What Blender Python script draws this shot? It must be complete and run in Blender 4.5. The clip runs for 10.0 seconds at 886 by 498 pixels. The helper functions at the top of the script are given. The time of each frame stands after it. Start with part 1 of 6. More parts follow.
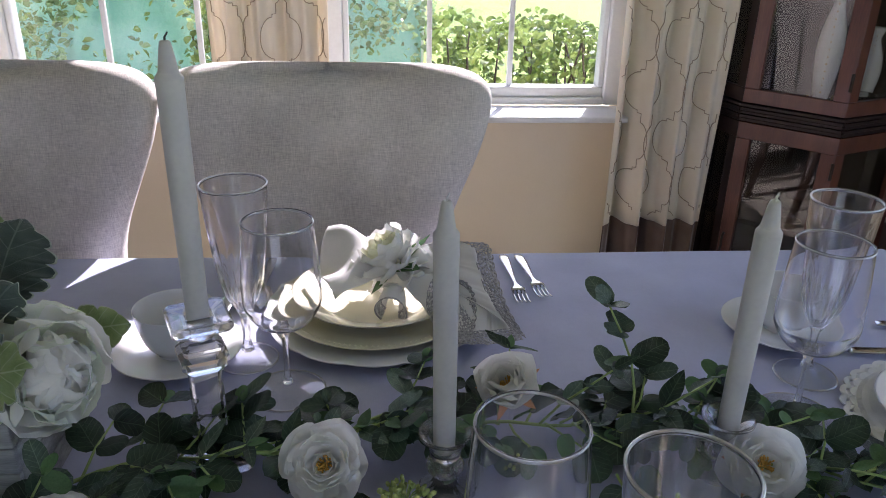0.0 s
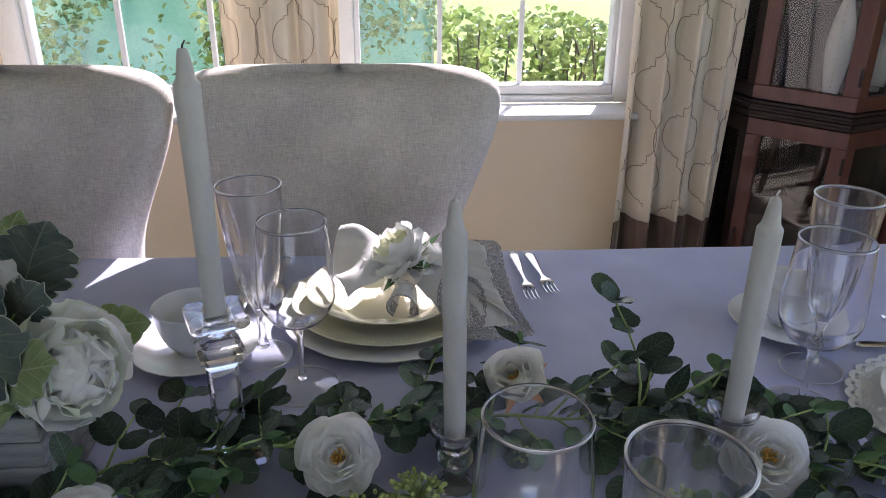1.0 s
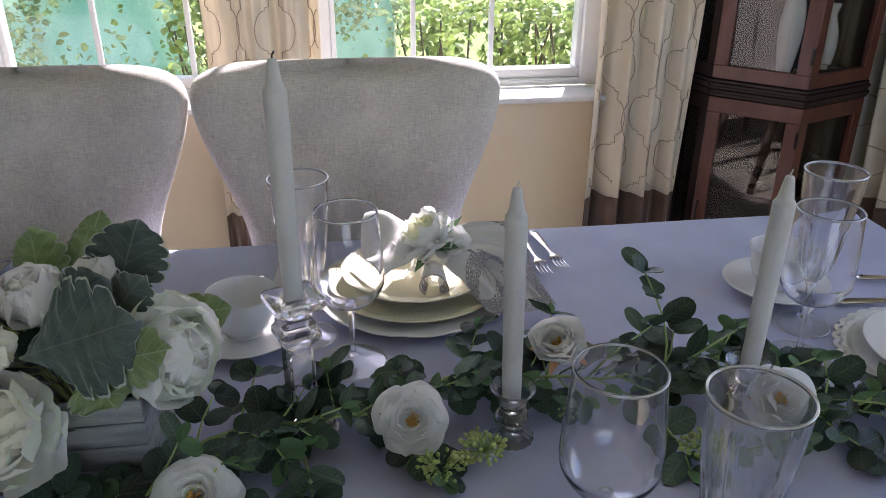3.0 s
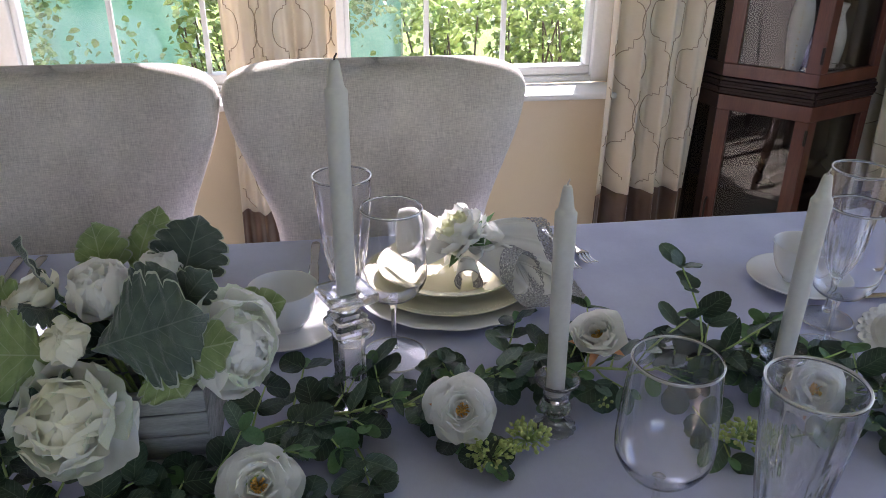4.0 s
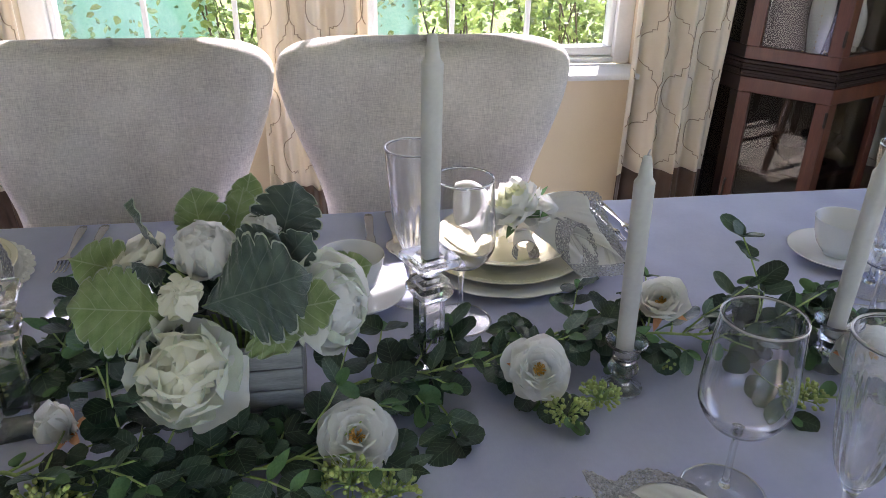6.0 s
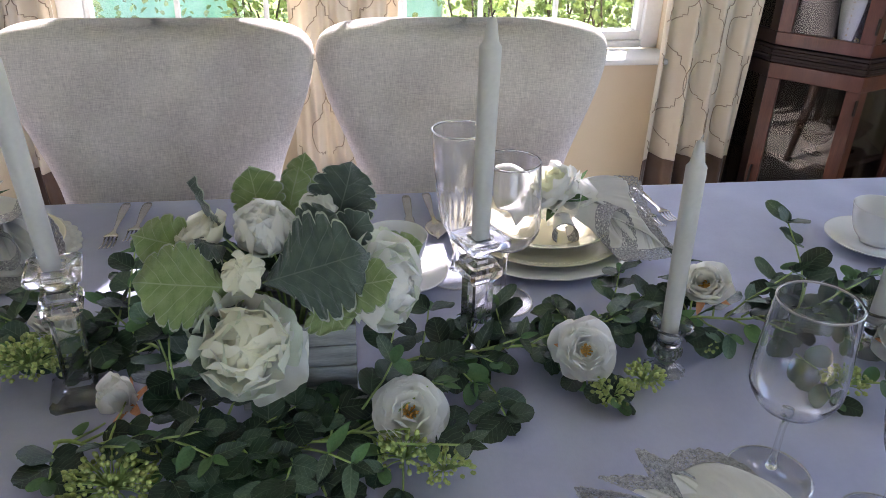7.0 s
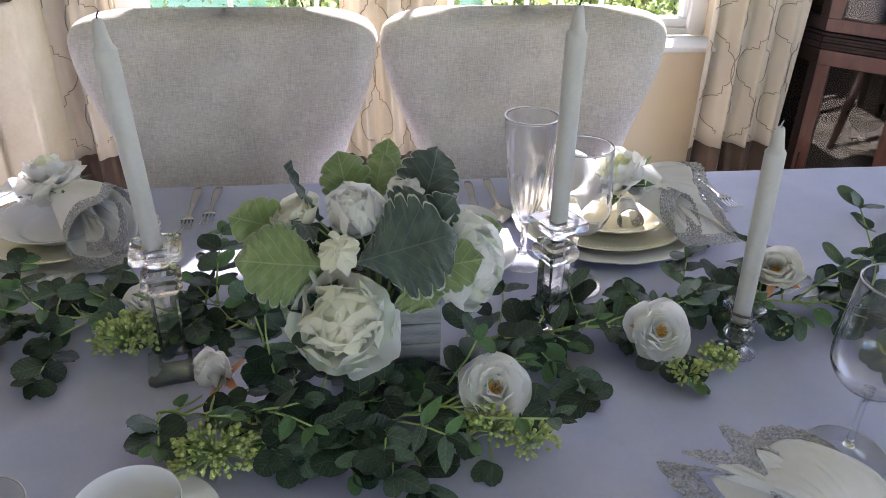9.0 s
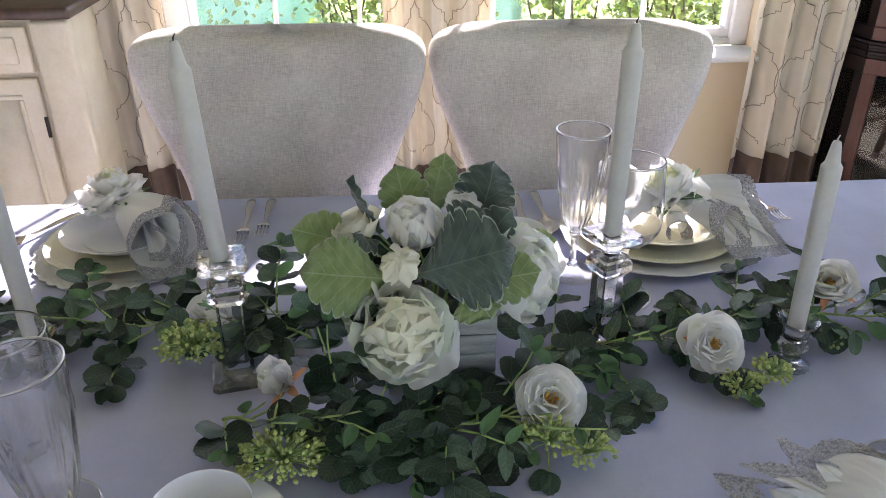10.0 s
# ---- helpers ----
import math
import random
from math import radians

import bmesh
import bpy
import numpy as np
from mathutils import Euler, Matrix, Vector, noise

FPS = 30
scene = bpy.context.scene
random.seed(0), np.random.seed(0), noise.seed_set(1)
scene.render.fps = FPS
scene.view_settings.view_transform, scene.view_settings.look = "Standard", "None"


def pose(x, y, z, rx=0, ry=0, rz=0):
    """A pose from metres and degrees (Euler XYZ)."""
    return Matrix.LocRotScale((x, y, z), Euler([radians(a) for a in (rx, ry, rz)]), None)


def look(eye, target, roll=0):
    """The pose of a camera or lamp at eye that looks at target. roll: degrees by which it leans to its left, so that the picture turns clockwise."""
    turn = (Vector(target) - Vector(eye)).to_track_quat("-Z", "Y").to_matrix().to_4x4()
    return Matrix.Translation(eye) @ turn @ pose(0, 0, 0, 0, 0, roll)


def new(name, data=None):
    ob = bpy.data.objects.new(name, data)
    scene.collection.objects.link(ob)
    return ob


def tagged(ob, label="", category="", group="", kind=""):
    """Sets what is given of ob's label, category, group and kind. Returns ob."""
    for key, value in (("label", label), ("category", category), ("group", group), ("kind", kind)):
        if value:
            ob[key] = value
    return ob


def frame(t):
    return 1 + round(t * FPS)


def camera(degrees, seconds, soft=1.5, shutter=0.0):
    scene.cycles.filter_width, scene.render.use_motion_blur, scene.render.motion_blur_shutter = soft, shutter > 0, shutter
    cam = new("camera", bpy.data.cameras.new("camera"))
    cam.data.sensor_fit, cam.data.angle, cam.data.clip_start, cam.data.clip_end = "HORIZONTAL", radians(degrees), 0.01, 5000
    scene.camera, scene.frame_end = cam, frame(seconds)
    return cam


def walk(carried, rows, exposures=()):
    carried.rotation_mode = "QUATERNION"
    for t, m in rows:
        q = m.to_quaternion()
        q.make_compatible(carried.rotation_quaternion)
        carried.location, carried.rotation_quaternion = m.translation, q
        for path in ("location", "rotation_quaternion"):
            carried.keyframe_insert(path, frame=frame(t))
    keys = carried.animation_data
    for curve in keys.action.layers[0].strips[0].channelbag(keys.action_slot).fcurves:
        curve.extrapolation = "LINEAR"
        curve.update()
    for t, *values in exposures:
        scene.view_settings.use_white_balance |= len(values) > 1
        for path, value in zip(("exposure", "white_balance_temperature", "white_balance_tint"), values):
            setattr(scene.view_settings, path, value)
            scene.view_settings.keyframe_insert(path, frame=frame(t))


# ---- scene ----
cam = camera(59.7, 10.0, soft=0.9)
PATH = [
    (0, (0.031, 0.098, 1.311), (0.187, 1.923, 0.508), 1.3),
    (0.5, (0.047, 0.086, 1.312), (0.181, 1.911, 0.505), 0.8),
    (1, (0.033, 0.078, 1.321), (0.156, 1.902, 0.511), 0.5),
    (1.5, (-0.005, 0.062, 1.329), (0.145, 1.879, 0.507), 0.3),
    (2, (-0.042, 0.04, 1.339), (0.16, 1.844, 0.5), 0.2),
    (2.5, (-0.069, 0.021, 1.349), (0.175, 1.816, 0.501), 0.1),
    (4, (-0.165, -0.006, 1.371), (0.118, 1.775, 0.506), 0.5),
    (4.5, (-0.197, -0.02, 1.37), (0.089, 1.76, 0.505), 0.6),
    (5, (-0.223, -0.027, 1.37), (0.073, 1.75, 0.502), 0.9),
    (6.5, (-0.303, -0.042, 1.372), (-0.008, 1.707, 0.448), 1.4),
    (7, (-0.327, -0.045, 1.374), (-0.057, 1.699, 0.432), 1.7),
    (7.5, (-0.343, -0.052, 1.376), (-0.116, 1.688, 0.415), 1.2),
    (8, (-0.359, -0.057, 1.371), (-0.125, 1.676, 0.402), 1.1),
    (8.5, (-0.38, -0.062, 1.373), (-0.155, 1.67, 0.399), 1.1),
    (9, (-0.399, -0.067, 1.38), (-0.196, 1.671, 0.411), 1.0),
    (9.5, (-0.414, -0.075, 1.387), (-0.266, 1.674, 0.428), 0.4),
    (10, (-0.431, -0.08, 1.394), (-0.309, 1.675, 0.444), -0.1),
]
walk(cam, [(t, look(eye, target, roll)) for t, eye, target, roll in PATH],
     [(0.0, 1.36, 5900, 30), (2.5, 1.56, 5950, 30), (4.5, 1.66, 6020, 30), (6.5, 1.98, 6040, 28), (8.0, 2.16, 6040, 28), (10.0, 2.18, 6080, 28)])

# ---- light ----
SUN_AZ, SUN_EL = 22.8, 38.0     # degrees from +y towards +x, and above the horizon
world = bpy.data.worlds.new("world")
scene.world = world
world.use_nodes = True
_n = world.node_tree.nodes
_sky = _n.new("ShaderNodeTexSky")
_sky.sky_type, _sky.sun_disc = "NISHITA", False
_sky.sun_elevation, _sky.sun_rotation = radians(SUN_EL), radians(SUN_AZ)
world.node_tree.links.new(_sky.outputs[0], _n["Background"].inputs[0])
_n["Background"].inputs[1].default_value = 0.15
sun = new("sun", bpy.data.lights.new("sun", "SUN"))
sun.data.energy, sun.data.angle, sun.data.color = 5.0, radians(0.6), (1.0, 0.95, 0.86)
_d = Vector((math.sin(radians(SUN_AZ)) * math.cos(radians(SUN_EL)), math.cos(radians(SUN_AZ)) * math.cos(radians(SUN_EL)), math.sin(radians(SUN_EL))))
sun.matrix_world = look(_d * 20, (0, 0, 0))
SOUTH, EAST = 3.9, 0.8         # watts of the fill lamps at the added door behind and the side window


def fill_light(name, m, w, h, power):
    """An added area lamp at an opening, filling in for its sky light."""
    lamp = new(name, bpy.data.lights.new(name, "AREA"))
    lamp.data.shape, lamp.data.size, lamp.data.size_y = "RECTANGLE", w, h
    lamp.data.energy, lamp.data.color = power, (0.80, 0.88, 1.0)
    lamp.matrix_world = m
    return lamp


# ---- materials ----
def material(name):
    m = bpy.data.materials.new(name)
    m.use_nodes = True
    t = m.node_tree
    return m, t, t.nodes, t.links, t.nodes["Principled BSDF"]


def ramp(nodes, stops):
    r = nodes.new("ShaderNodeValToRGB")
    r.color_ramp.elements[0].position, r.color_ramp.elements[0].color = stops[0][0], (*stops[0][1], 1)
    r.color_ramp.elements[1].position, r.color_ramp.elements[1].color = stops[-1][0], (*stops[-1][1], 1)
    for p, c in stops[1:-1]:
        r.color_ramp.elements.new(p).color = (*c, 1)
    return r


def leaf_veins(n, l, co, colour, spacing, width, tone, weight):
    """A midrib and slanting side veins on a leaf that lies along y, wavering a little."""
    def math_node(op, a, b=None, c=None):
        k = n.new("ShaderNodeMath")
        k.operation = op
        for i, v in enumerate((a, b, c)):
            if v is None:
                continue
            if isinstance(v, (int, float)):
                k.inputs[i].default_value = v
            else:
                l.new(v, k.inputs[i])
        return k.outputs[0]

    wob = n.new("ShaderNodeTexNoise")
    wob.inputs["Scale"].default_value = 0.5 / spacing
    l.new(co.outputs["Object"], wob.inputs["Vector"])
    xyz = n.new("ShaderNodeSeparateXYZ")
    l.new(co.outputs["Object"], xyz.inputs[0])
    ax = math_node("ABSOLUTE", xyz.outputs[0])
    run = math_node("MULTIPLY_ADD", ax, -0.8, xyz.outputs[1])
    run = math_node("MULTIPLY_ADD", wob.outputs[0], spacing * 0.5, run)
    saw = math_node("ABSOLUTE", math_node("SUBTRACT", math_node("FRACT", math_node("DIVIDE", run, spacing)), 0.5))
    side = math_node("LESS_THAN", saw, width / spacing * 0.5)
    rib = math_node("LESS_THAN", ax, width * 0.8)
    mask = math_node("MULTIPLY", math_node("MAXIMUM", side, rib), weight)
    mix = n.new("ShaderNodeMix")
    mix.data_type = "RGBA"
    l.new(mask, mix.inputs[0])
    l.new(colour, mix.inputs[6])
    mix.inputs[7].default_value = (*tone, 1)
    return mix.outputs[2]


def surface(name, a, b, scale=8.0, rough=0.6, bump=0.2, fine=200.0, metal=0.0, sheen=0.0, stretch=(1, 1, 1), rnd=0.0, through_light=0.0, spec=0.5, coat=0.0, dist=0.002, veins=None):
    """A surface of two tones: broad variation, fine relief, and a random shift from piece to piece."""
    m, t, n, l, bsdf = material(name)
    co = n.new("ShaderNodeTexCoord")
    mp = n.new("ShaderNodeMapping")
    mp.inputs["Scale"].default_value = stretch
    l.new(co.outputs["Object"], mp.inputs[0])
    big = n.new("ShaderNodeTexNoise")
    big.inputs["Scale"].default_value, big.inputs["Detail"].default_value = scale, 6
    l.new(mp.outputs[0], big.inputs["Vector"])
    small = n.new("ShaderNodeTexNoise")
    small.inputs["Scale"].default_value, small.inputs["Detail"].default_value = fine, 4
    l.new(mp.outputs[0], small.inputs["Vector"])
    mixn = n.new("ShaderNodeMath")
    mixn.operation = "MULTIPLY_ADD"
    mixn.inputs[1].default_value = 0.35
    l.new(small.outputs[0], mixn.inputs[0])
    half = n.new("ShaderNodeMath")
    half.operation = "MULTIPLY"
    half.inputs[1].default_value = 0.65
    l.new(big.outputs[0], half.inputs[0])
    l.new(half.outputs[0], mixn.inputs[2])
    r = ramp(n, [(0.35, a), (0.65, b)])
    l.new(mixn.outputs[0], r.inputs[0])
    colour = r.outputs[0]
    if rnd:
        info = n.new("ShaderNodeObjectInfo")
        geo = n.new("ShaderNodeNewGeometry")
        add = n.new("ShaderNodeMath")
        add.operation = "ADD"
        l.new(info.outputs["Random"], add.inputs[0])
        l.new(geo.outputs["Random Per Island"], add.inputs[1])
        fr = n.new("ShaderNodeMath")
        fr.operation = "FRACT"
        l.new(add.outputs[0], fr.inputs[0])
        mr = n.new("ShaderNodeMapRange")
        mr.inputs["To Min"].default_value, mr.inputs["To Max"].default_value = 1 - rnd, 1 + rnd
        l.new(fr.outputs[0], mr.inputs[0])
        hs = n.new("ShaderNodeHueSaturation")
        l.new(mr.outputs[0], hs.inputs["Value"])
        l.new(colour, hs.inputs["Color"])
        colour = hs.outputs[0]
    if veins:
        colour = leaf_veins(n, l, co, colour, *veins)
    l.new(colour, bsdf.inputs["Base Color"])
    bsdf.inputs["Roughness"].default_value = rough
    bsdf.inputs["Metallic"].default_value = metal
    bsdf.inputs["Specular IOR Level"].default_value = spec
    bsdf.inputs["Coat Weight"].default_value = coat
    bsdf.inputs["Sheen Weight"].default_value = sheen
    bp = n.new("ShaderNodeBump")
    bp.inputs["Strength"].default_value, bp.inputs["Distance"].default_value = bump, dist
    l.new(small.outputs[0], bp.inputs["Height"])
    l.new(bp.outputs[0], bsdf.inputs["Normal"])
    if through_light:
        tr = n.new("ShaderNodeBsdfTranslucent")
        l.new(colour, tr.inputs[0])
        mix = n.new("ShaderNodeMixShader")
        mix.inputs[0].default_value = through_light
        l.new(bsdf.outputs[0], mix.inputs[1])
        l.new(tr.outputs[0], mix.inputs[2])
        l.new(mix.outputs[0], n["Material Output"].inputs[0])
    return m


def cloth(name, a, b, thread=1400.0, rough=0.85, bump=0.5, through_light=0.0, sheen=0.3, slub=0.5, spec=0.3):
    """Woven cloth: two crossing sets of threads with slubs."""
    m, t, n, l, bsdf = material(name)
    co = n.new("ShaderNodeTexCoord")
    outs = []
    for axis in (0, 2):
        mp = n.new("ShaderNodeMapping")
        s = [thread * 0.06] * 3
        s[axis] = thread * 0.6
        if axis == 0:
            s[1] = thread * 0.06
        mp.inputs["Scale"].default_value = s
        l.new(co.outputs["Object"], mp.inputs[0])
        tx = n.new("ShaderNodeTexNoise")
        tx.inputs["Scale"].default_value, tx.inputs["Detail"].default_value = 1.0, 3
        l.new(mp.outputs[0], tx.inputs["Vector"])
        outs.append(tx.outputs[0])
    add = n.new("ShaderNodeMath")
    add.operation = "ADD"
    l.new(outs[0], add.inputs[0])
    l.new(outs[1], add.inputs[1])
    half = n.new("ShaderNodeMath")
    half.operation = "MULTIPLY"
    half.inputs[1].default_value = 0.5
    l.new(add.outputs[0], half.inputs[0])
    big = n.new("ShaderNodeTexNoise")
    big.inputs["Scale"].default_value, big.inputs["Detail"].default_value = 9, 5
    l.new(co.outputs["Object"], big.inputs["Vector"])
    k = n.new("ShaderNodeMath")
    k.operation = "MULTIPLY_ADD"
    k.inputs[1].default_value = slub
    l.new(half.outputs[0], k.inputs[0])
    h2 = n.new("ShaderNodeMath")
    h2.operation = "MULTIPLY"
    h2.inputs[1].default_value = 1 - slub
    l.new(big.outputs[0], h2.inputs[0])
    l.new(h2.outputs[0], k.inputs[2])
    r = ramp(n, [(0.36, a), (0.64, b)])
    l.new(k.outputs[0], r.inputs[0])
    l.new(r.outputs[0], bsdf.inputs["Base Color"])
    bsdf.inputs["Roughness"].default_value = rough
    bsdf.inputs["Sheen Weight"].default_value = sheen
    bsdf.inputs["Specular IOR Level"].default_value = spec
    bp = n.new("ShaderNodeBump")
    bp.inputs["Strength"].default_value, bp.inputs["Distance"].default_value = bump, 0.0008
    l.new(half.outputs[0], bp.inputs["Height"])
    l.new(bp.outputs[0], bsdf.inputs["Normal"])
    if through_light:
        tr = n.new("ShaderNodeBsdfTranslucent")
        l.new(r.outputs[0], tr.inputs[0])
        mix = n.new("ShaderNodeMixShader")
        mix.inputs[0].default_value = through_light
        l.new(bsdf.outputs[0], mix.inputs[1])
        l.new(tr.outputs[0], mix.inputs[2])
        l.new(mix.outputs[0], n["Material Output"].inputs[0])
    return m


def thin_glass(name, tint=(0.98, 0.985, 0.98), ior=1.5, gloss_rough=0.0, ripple=0.0):
    """A thin wall of glass: clear through, glossy by the angle."""
    m, t, n, l, bsdf = material(name)
    n.remove(bsdf)
    tr = n.new("ShaderNodeBsdfTransparent")
    tr.inputs[0].default_value = (*tint, 1)
    gl = n.new("ShaderNodeBsdfGlossy")
    gl.inputs["Roughness"].default_value = gloss_rough
    lw = n.new("ShaderNodeLayerWeight")
    lw.inputs["Blend"].default_value = 0.5
    pw = n.new("ShaderNodeMath")
    pw.operation = "POWER"
    pw.inputs[1].default_value = 4.0
    l.new(lw.outputs["Facing"], pw.inputs[0])
    fr = n.new("ShaderNodeMath")
    fr.operation = "MULTIPLY_ADD"
    f0 = ((ior - 1) / (ior + 1)) ** 2
    fr.inputs[1].default_value, fr.inputs[2].default_value = 1 - f0, f0
    l.new(pw.outputs[0], fr.inputs[0])
    if ripple:
        co = n.new("ShaderNodeTexCoord")
        nz = n.new("ShaderNodeTexNoise")
        nz.inputs["Scale"].default_value = 60
        l.new(co.outputs["Object"], nz.inputs["Vector"])
        bp = n.new("ShaderNodeBump")
        bp.inputs["Strength"].default_value, bp.inputs["Distance"].default_value = ripple, 0.002
        l.new(nz.outputs[0], bp.inputs["Height"])
        l.new(bp.outputs[0], gl.inputs["Normal"])
    mix = n.new("ShaderNodeMixShader")
    l.new(fr.outputs[0], mix.inputs[0])
    l.new(tr.outputs[0], mix.inputs[1])
    l.new(gl.outputs[0], mix.inputs[2])
    l.new(mix.outputs[0], n["Material Output"].inputs[0])
    return m


def crystal(name, clear=0.0):
    m, t, n, l, bsdf = material(name)
    bsdf.inputs["Base Color"].default_value = (0.98, 0.98, 1, 1)
    bsdf.inputs["Transmission Weight"].default_value = 1.0
    bsdf.inputs["Roughness"].default_value = 0.01
    bsdf.inputs["IOR"].default_value = 1.52
    if clear:
        tr = n.new("ShaderNodeBsdfTransparent")
        mix = n.new("ShaderNodeMixShader")
        mix.inputs[0].default_value = clear
        l.new(bsdf.outputs[0], mix.inputs[1])
        l.new(tr.outputs[0], mix.inputs[2])
        l.new(mix.outputs[0], n["Material Output"].inputs[0])
    return m


M_WALL = surface("wall_paint", (0.73, 0.62, 0.44), (0.78, 0.67, 0.49), 3, 0.8, 0.15, 350)
M_PLASTER = surface("ceiling_paint", (0.78, 0.77, 0.74), (0.82, 0.81, 0.78), 3, 0.85, 0.15, 300)
M_TRIM = surface("white_trim", (0.76, 0.76, 0.74), (0.84, 0.84, 0.82), 6, 0.4, 0.05, 120)
M_TILE = surface("floor_tile", (0.58, 0.52, 0.43), (0.72, 0.66, 0.56), 7, 0.35, 0.1, 80, rnd=0.12)
M_GROUT = surface("grout", (0.30, 0.27, 0.23), (0.38, 0.34, 0.29), 30, 0.9, 0.3, 300)
M_LINEN = cloth("chair_linen", (0.42, 0.385, 0.34), (0.74, 0.685, 0.61), 1250, 0.9, 1.0, slub=0.70)
# white cloth coloured dim lilac: shade and blue cast are in the base
M_TABLECLOTH = cloth("shaded_tablecloth_cotton", (0.395, 0.412, 0.565), (0.48, 0.497, 0.655), 2200, 0.7, 0.25, sheen=0.2, slub=0.3)
M_CURTAIN = cloth("curtain_cloth", (0.90, 0.82, 0.67), (0.96, 0.89, 0.75), 1800, 0.75, 0.2, through_light=0.22, slub=0.3)
M_CURTAIN_BAND = cloth("curtain_band", (0.10, 0.062, 0.045), (0.17, 0.11, 0.08), 1800, 0.45, 0.2, through_light=0.05, slub=0.3, sheen=0.5)
M_EMBROIDERY = cloth("embroidery", (0.44, 0.35, 0.25), (0.56, 0.46, 0.34), 2500, 0.6, 0.3, through_light=0.3, slub=0.4)
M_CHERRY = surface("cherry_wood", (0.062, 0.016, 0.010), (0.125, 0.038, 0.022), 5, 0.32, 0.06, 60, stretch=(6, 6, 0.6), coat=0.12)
# near-black copy of the cherry: shade of sides and inside put into colour
M_CHERRY_SHADED = surface("shaded_cherry_wood", (0.014, 0.008, 0.007), (0.028, 0.014, 0.011), 6, 0.45, 0.05, 80, spec=0.3)
M_LEG = surface("leg_wood", (0.05, 0.03, 0.02), (0.09, 0.055, 0.035), 6, 0.4, 0.1, 60, stretch=(5, 5, 0.5))
M_CREAM = surface("cream_paint", (0.70, 0.62, 0.45), (0.80, 0.73, 0.57), 14, 0.5, 0.15, 120)
M_IRON = surface("dark_iron", (0.02, 0.017, 0.015), (0.05, 0.04, 0.035), 40, 0.45, 0.2, 300, metal=0.6)
M_GOLD = surface("gold_trim", (0.55, 0.40, 0.18), (0.75, 0.58, 0.28), 40, 0.3, 0.2, 300, metal=1.0)
M_PANE = thin_glass("window_glass", (0.95, 0.97, 0.96))
M_CABGLASS = thin_glass("cabinet_glass", (0.88, 0.89, 0.88), 1.5)
M_CRYSTAL = crystal("crystal", 0.14)
M_GLASS = crystal("stemware_glass")
M_FOOT = thin_glass("glass_foot", (0.97, 0.975, 0.97), 1.6)
M_RIM = thin_glass("glass_rim", (0.95, 0.96, 0.95), 5.5, 0.35)
M_CUTGLASS = crystal("cut_glass", 0.12)
M_CANDLE = surface("candle_wax", (0.50, 0.495, 0.47), (0.57, 0.565, 0.535), 20, 0.45, 0.05, 200)
M_WICK = surface("wick", (0.03, 0.028, 0.025), (0.08, 0.07, 0.06), 80, 0.9, 0.3, 600)
M_CHINA = surface("white_china", (0.80, 0.80, 0.79), (0.84, 0.84, 0.83), 10, 0.12, 0.02, 60, coat=0.4)
M_CREAMCHINA = surface("cream_china", (0.80, 0.76, 0.56), (0.85, 0.81, 0.63), 10, 0.12, 0.02, 60, coat=0.4)
M_STEEL = surface("steel", (0.62, 0.61, 0.60), (0.72, 0.71, 0.70), 30, 0.16, 0.03, 300, metal=1.0)
M_NAPKIN = cloth("napkin_cotton", (0.76, 0.75, 0.73), (0.86, 0.85, 0.83), 2000, 0.85, 0.25, through_light=0.2, slub=0.3)
M_LACE = surface("silver_lace", (0.22, 0.22, 0.235), (0.64, 0.64, 0.66), 300, 0.35, 0.6, 900, metal=0.5)
M_DOILY = surface("paper_doily", (0.74, 0.74, 0.73), (0.82, 0.82, 0.81), 60, 0.8, 0.4, 500)
M_PLANK = surface("whitewashed_wood", (0.18, 0.19, 0.19), (0.36, 0.37, 0.36), 9, 0.75, 0.35, 90, stretch=(1.2, 6, 14), rnd=0.08)
M_PETAL = surface("white_petal", (0.94, 0.935, 0.90), (0.97, 0.965, 0.94), 60, 0.7, 0.25, 400, through_light=0.55, rnd=0.03)
M_PETAL_CREAM = surface("cream_petal", (0.95, 0.94, 0.80), (0.97, 0.96, 0.87), 60, 0.7, 0.25, 400, through_light=0.55, rnd=0.04)
M_PETAL_MINT = surface("pale_green_petal", (0.76, 0.82, 0.66), (0.86, 0.89, 0.80), 50, 0.7, 0.25, 400, through_light=0.35, rnd=0.06)
M_PETAL_LIME = surface("lime_white_petal", (0.93, 0.95, 0.68), (0.97, 0.97, 0.84), 60, 0.7, 0.25, 400, through_light=0.72, rnd=0.04)
M_STAMEN = surface("yellow_stamen", (0.70, 0.36, 0.06), (0.85, 0.52, 0.12), 200, 0.7, 0.4, 900, rnd=0.15)
M_PEACH = surface("peach_sepal", (0.70, 0.28, 0.12), (0.80, 0.45, 0.25), 80, 0.7, 0.3, 500)
M_EUCA = surface("eucalyptus_leaf", (0.008, 0.025, 0.013), (0.030, 0.066, 0.034), 60, 0.38, 0.4, 500, through_light=0.18, rnd=0.45, veins=(0.0062, 0.0005, (0.12, 0.19, 0.11), 0.55))
M_EUCA_PALE = surface("eucalyptus_leaf_pale", (0.042, 0.085, 0.052), (0.105, 0.170, 0.112), 60, 0.45, 0.4, 500, through_light=0.2, rnd=0.35, veins=(0.0062, 0.0005, (0.22, 0.30, 0.20), 0.5))
M_EUCA_LIGHT = surface("young_leaf", (0.07, 0.16, 0.06), (0.13, 0.25, 0.10), 60, 0.55, 0.4, 500, through_light=0.3, rnd=0.25)
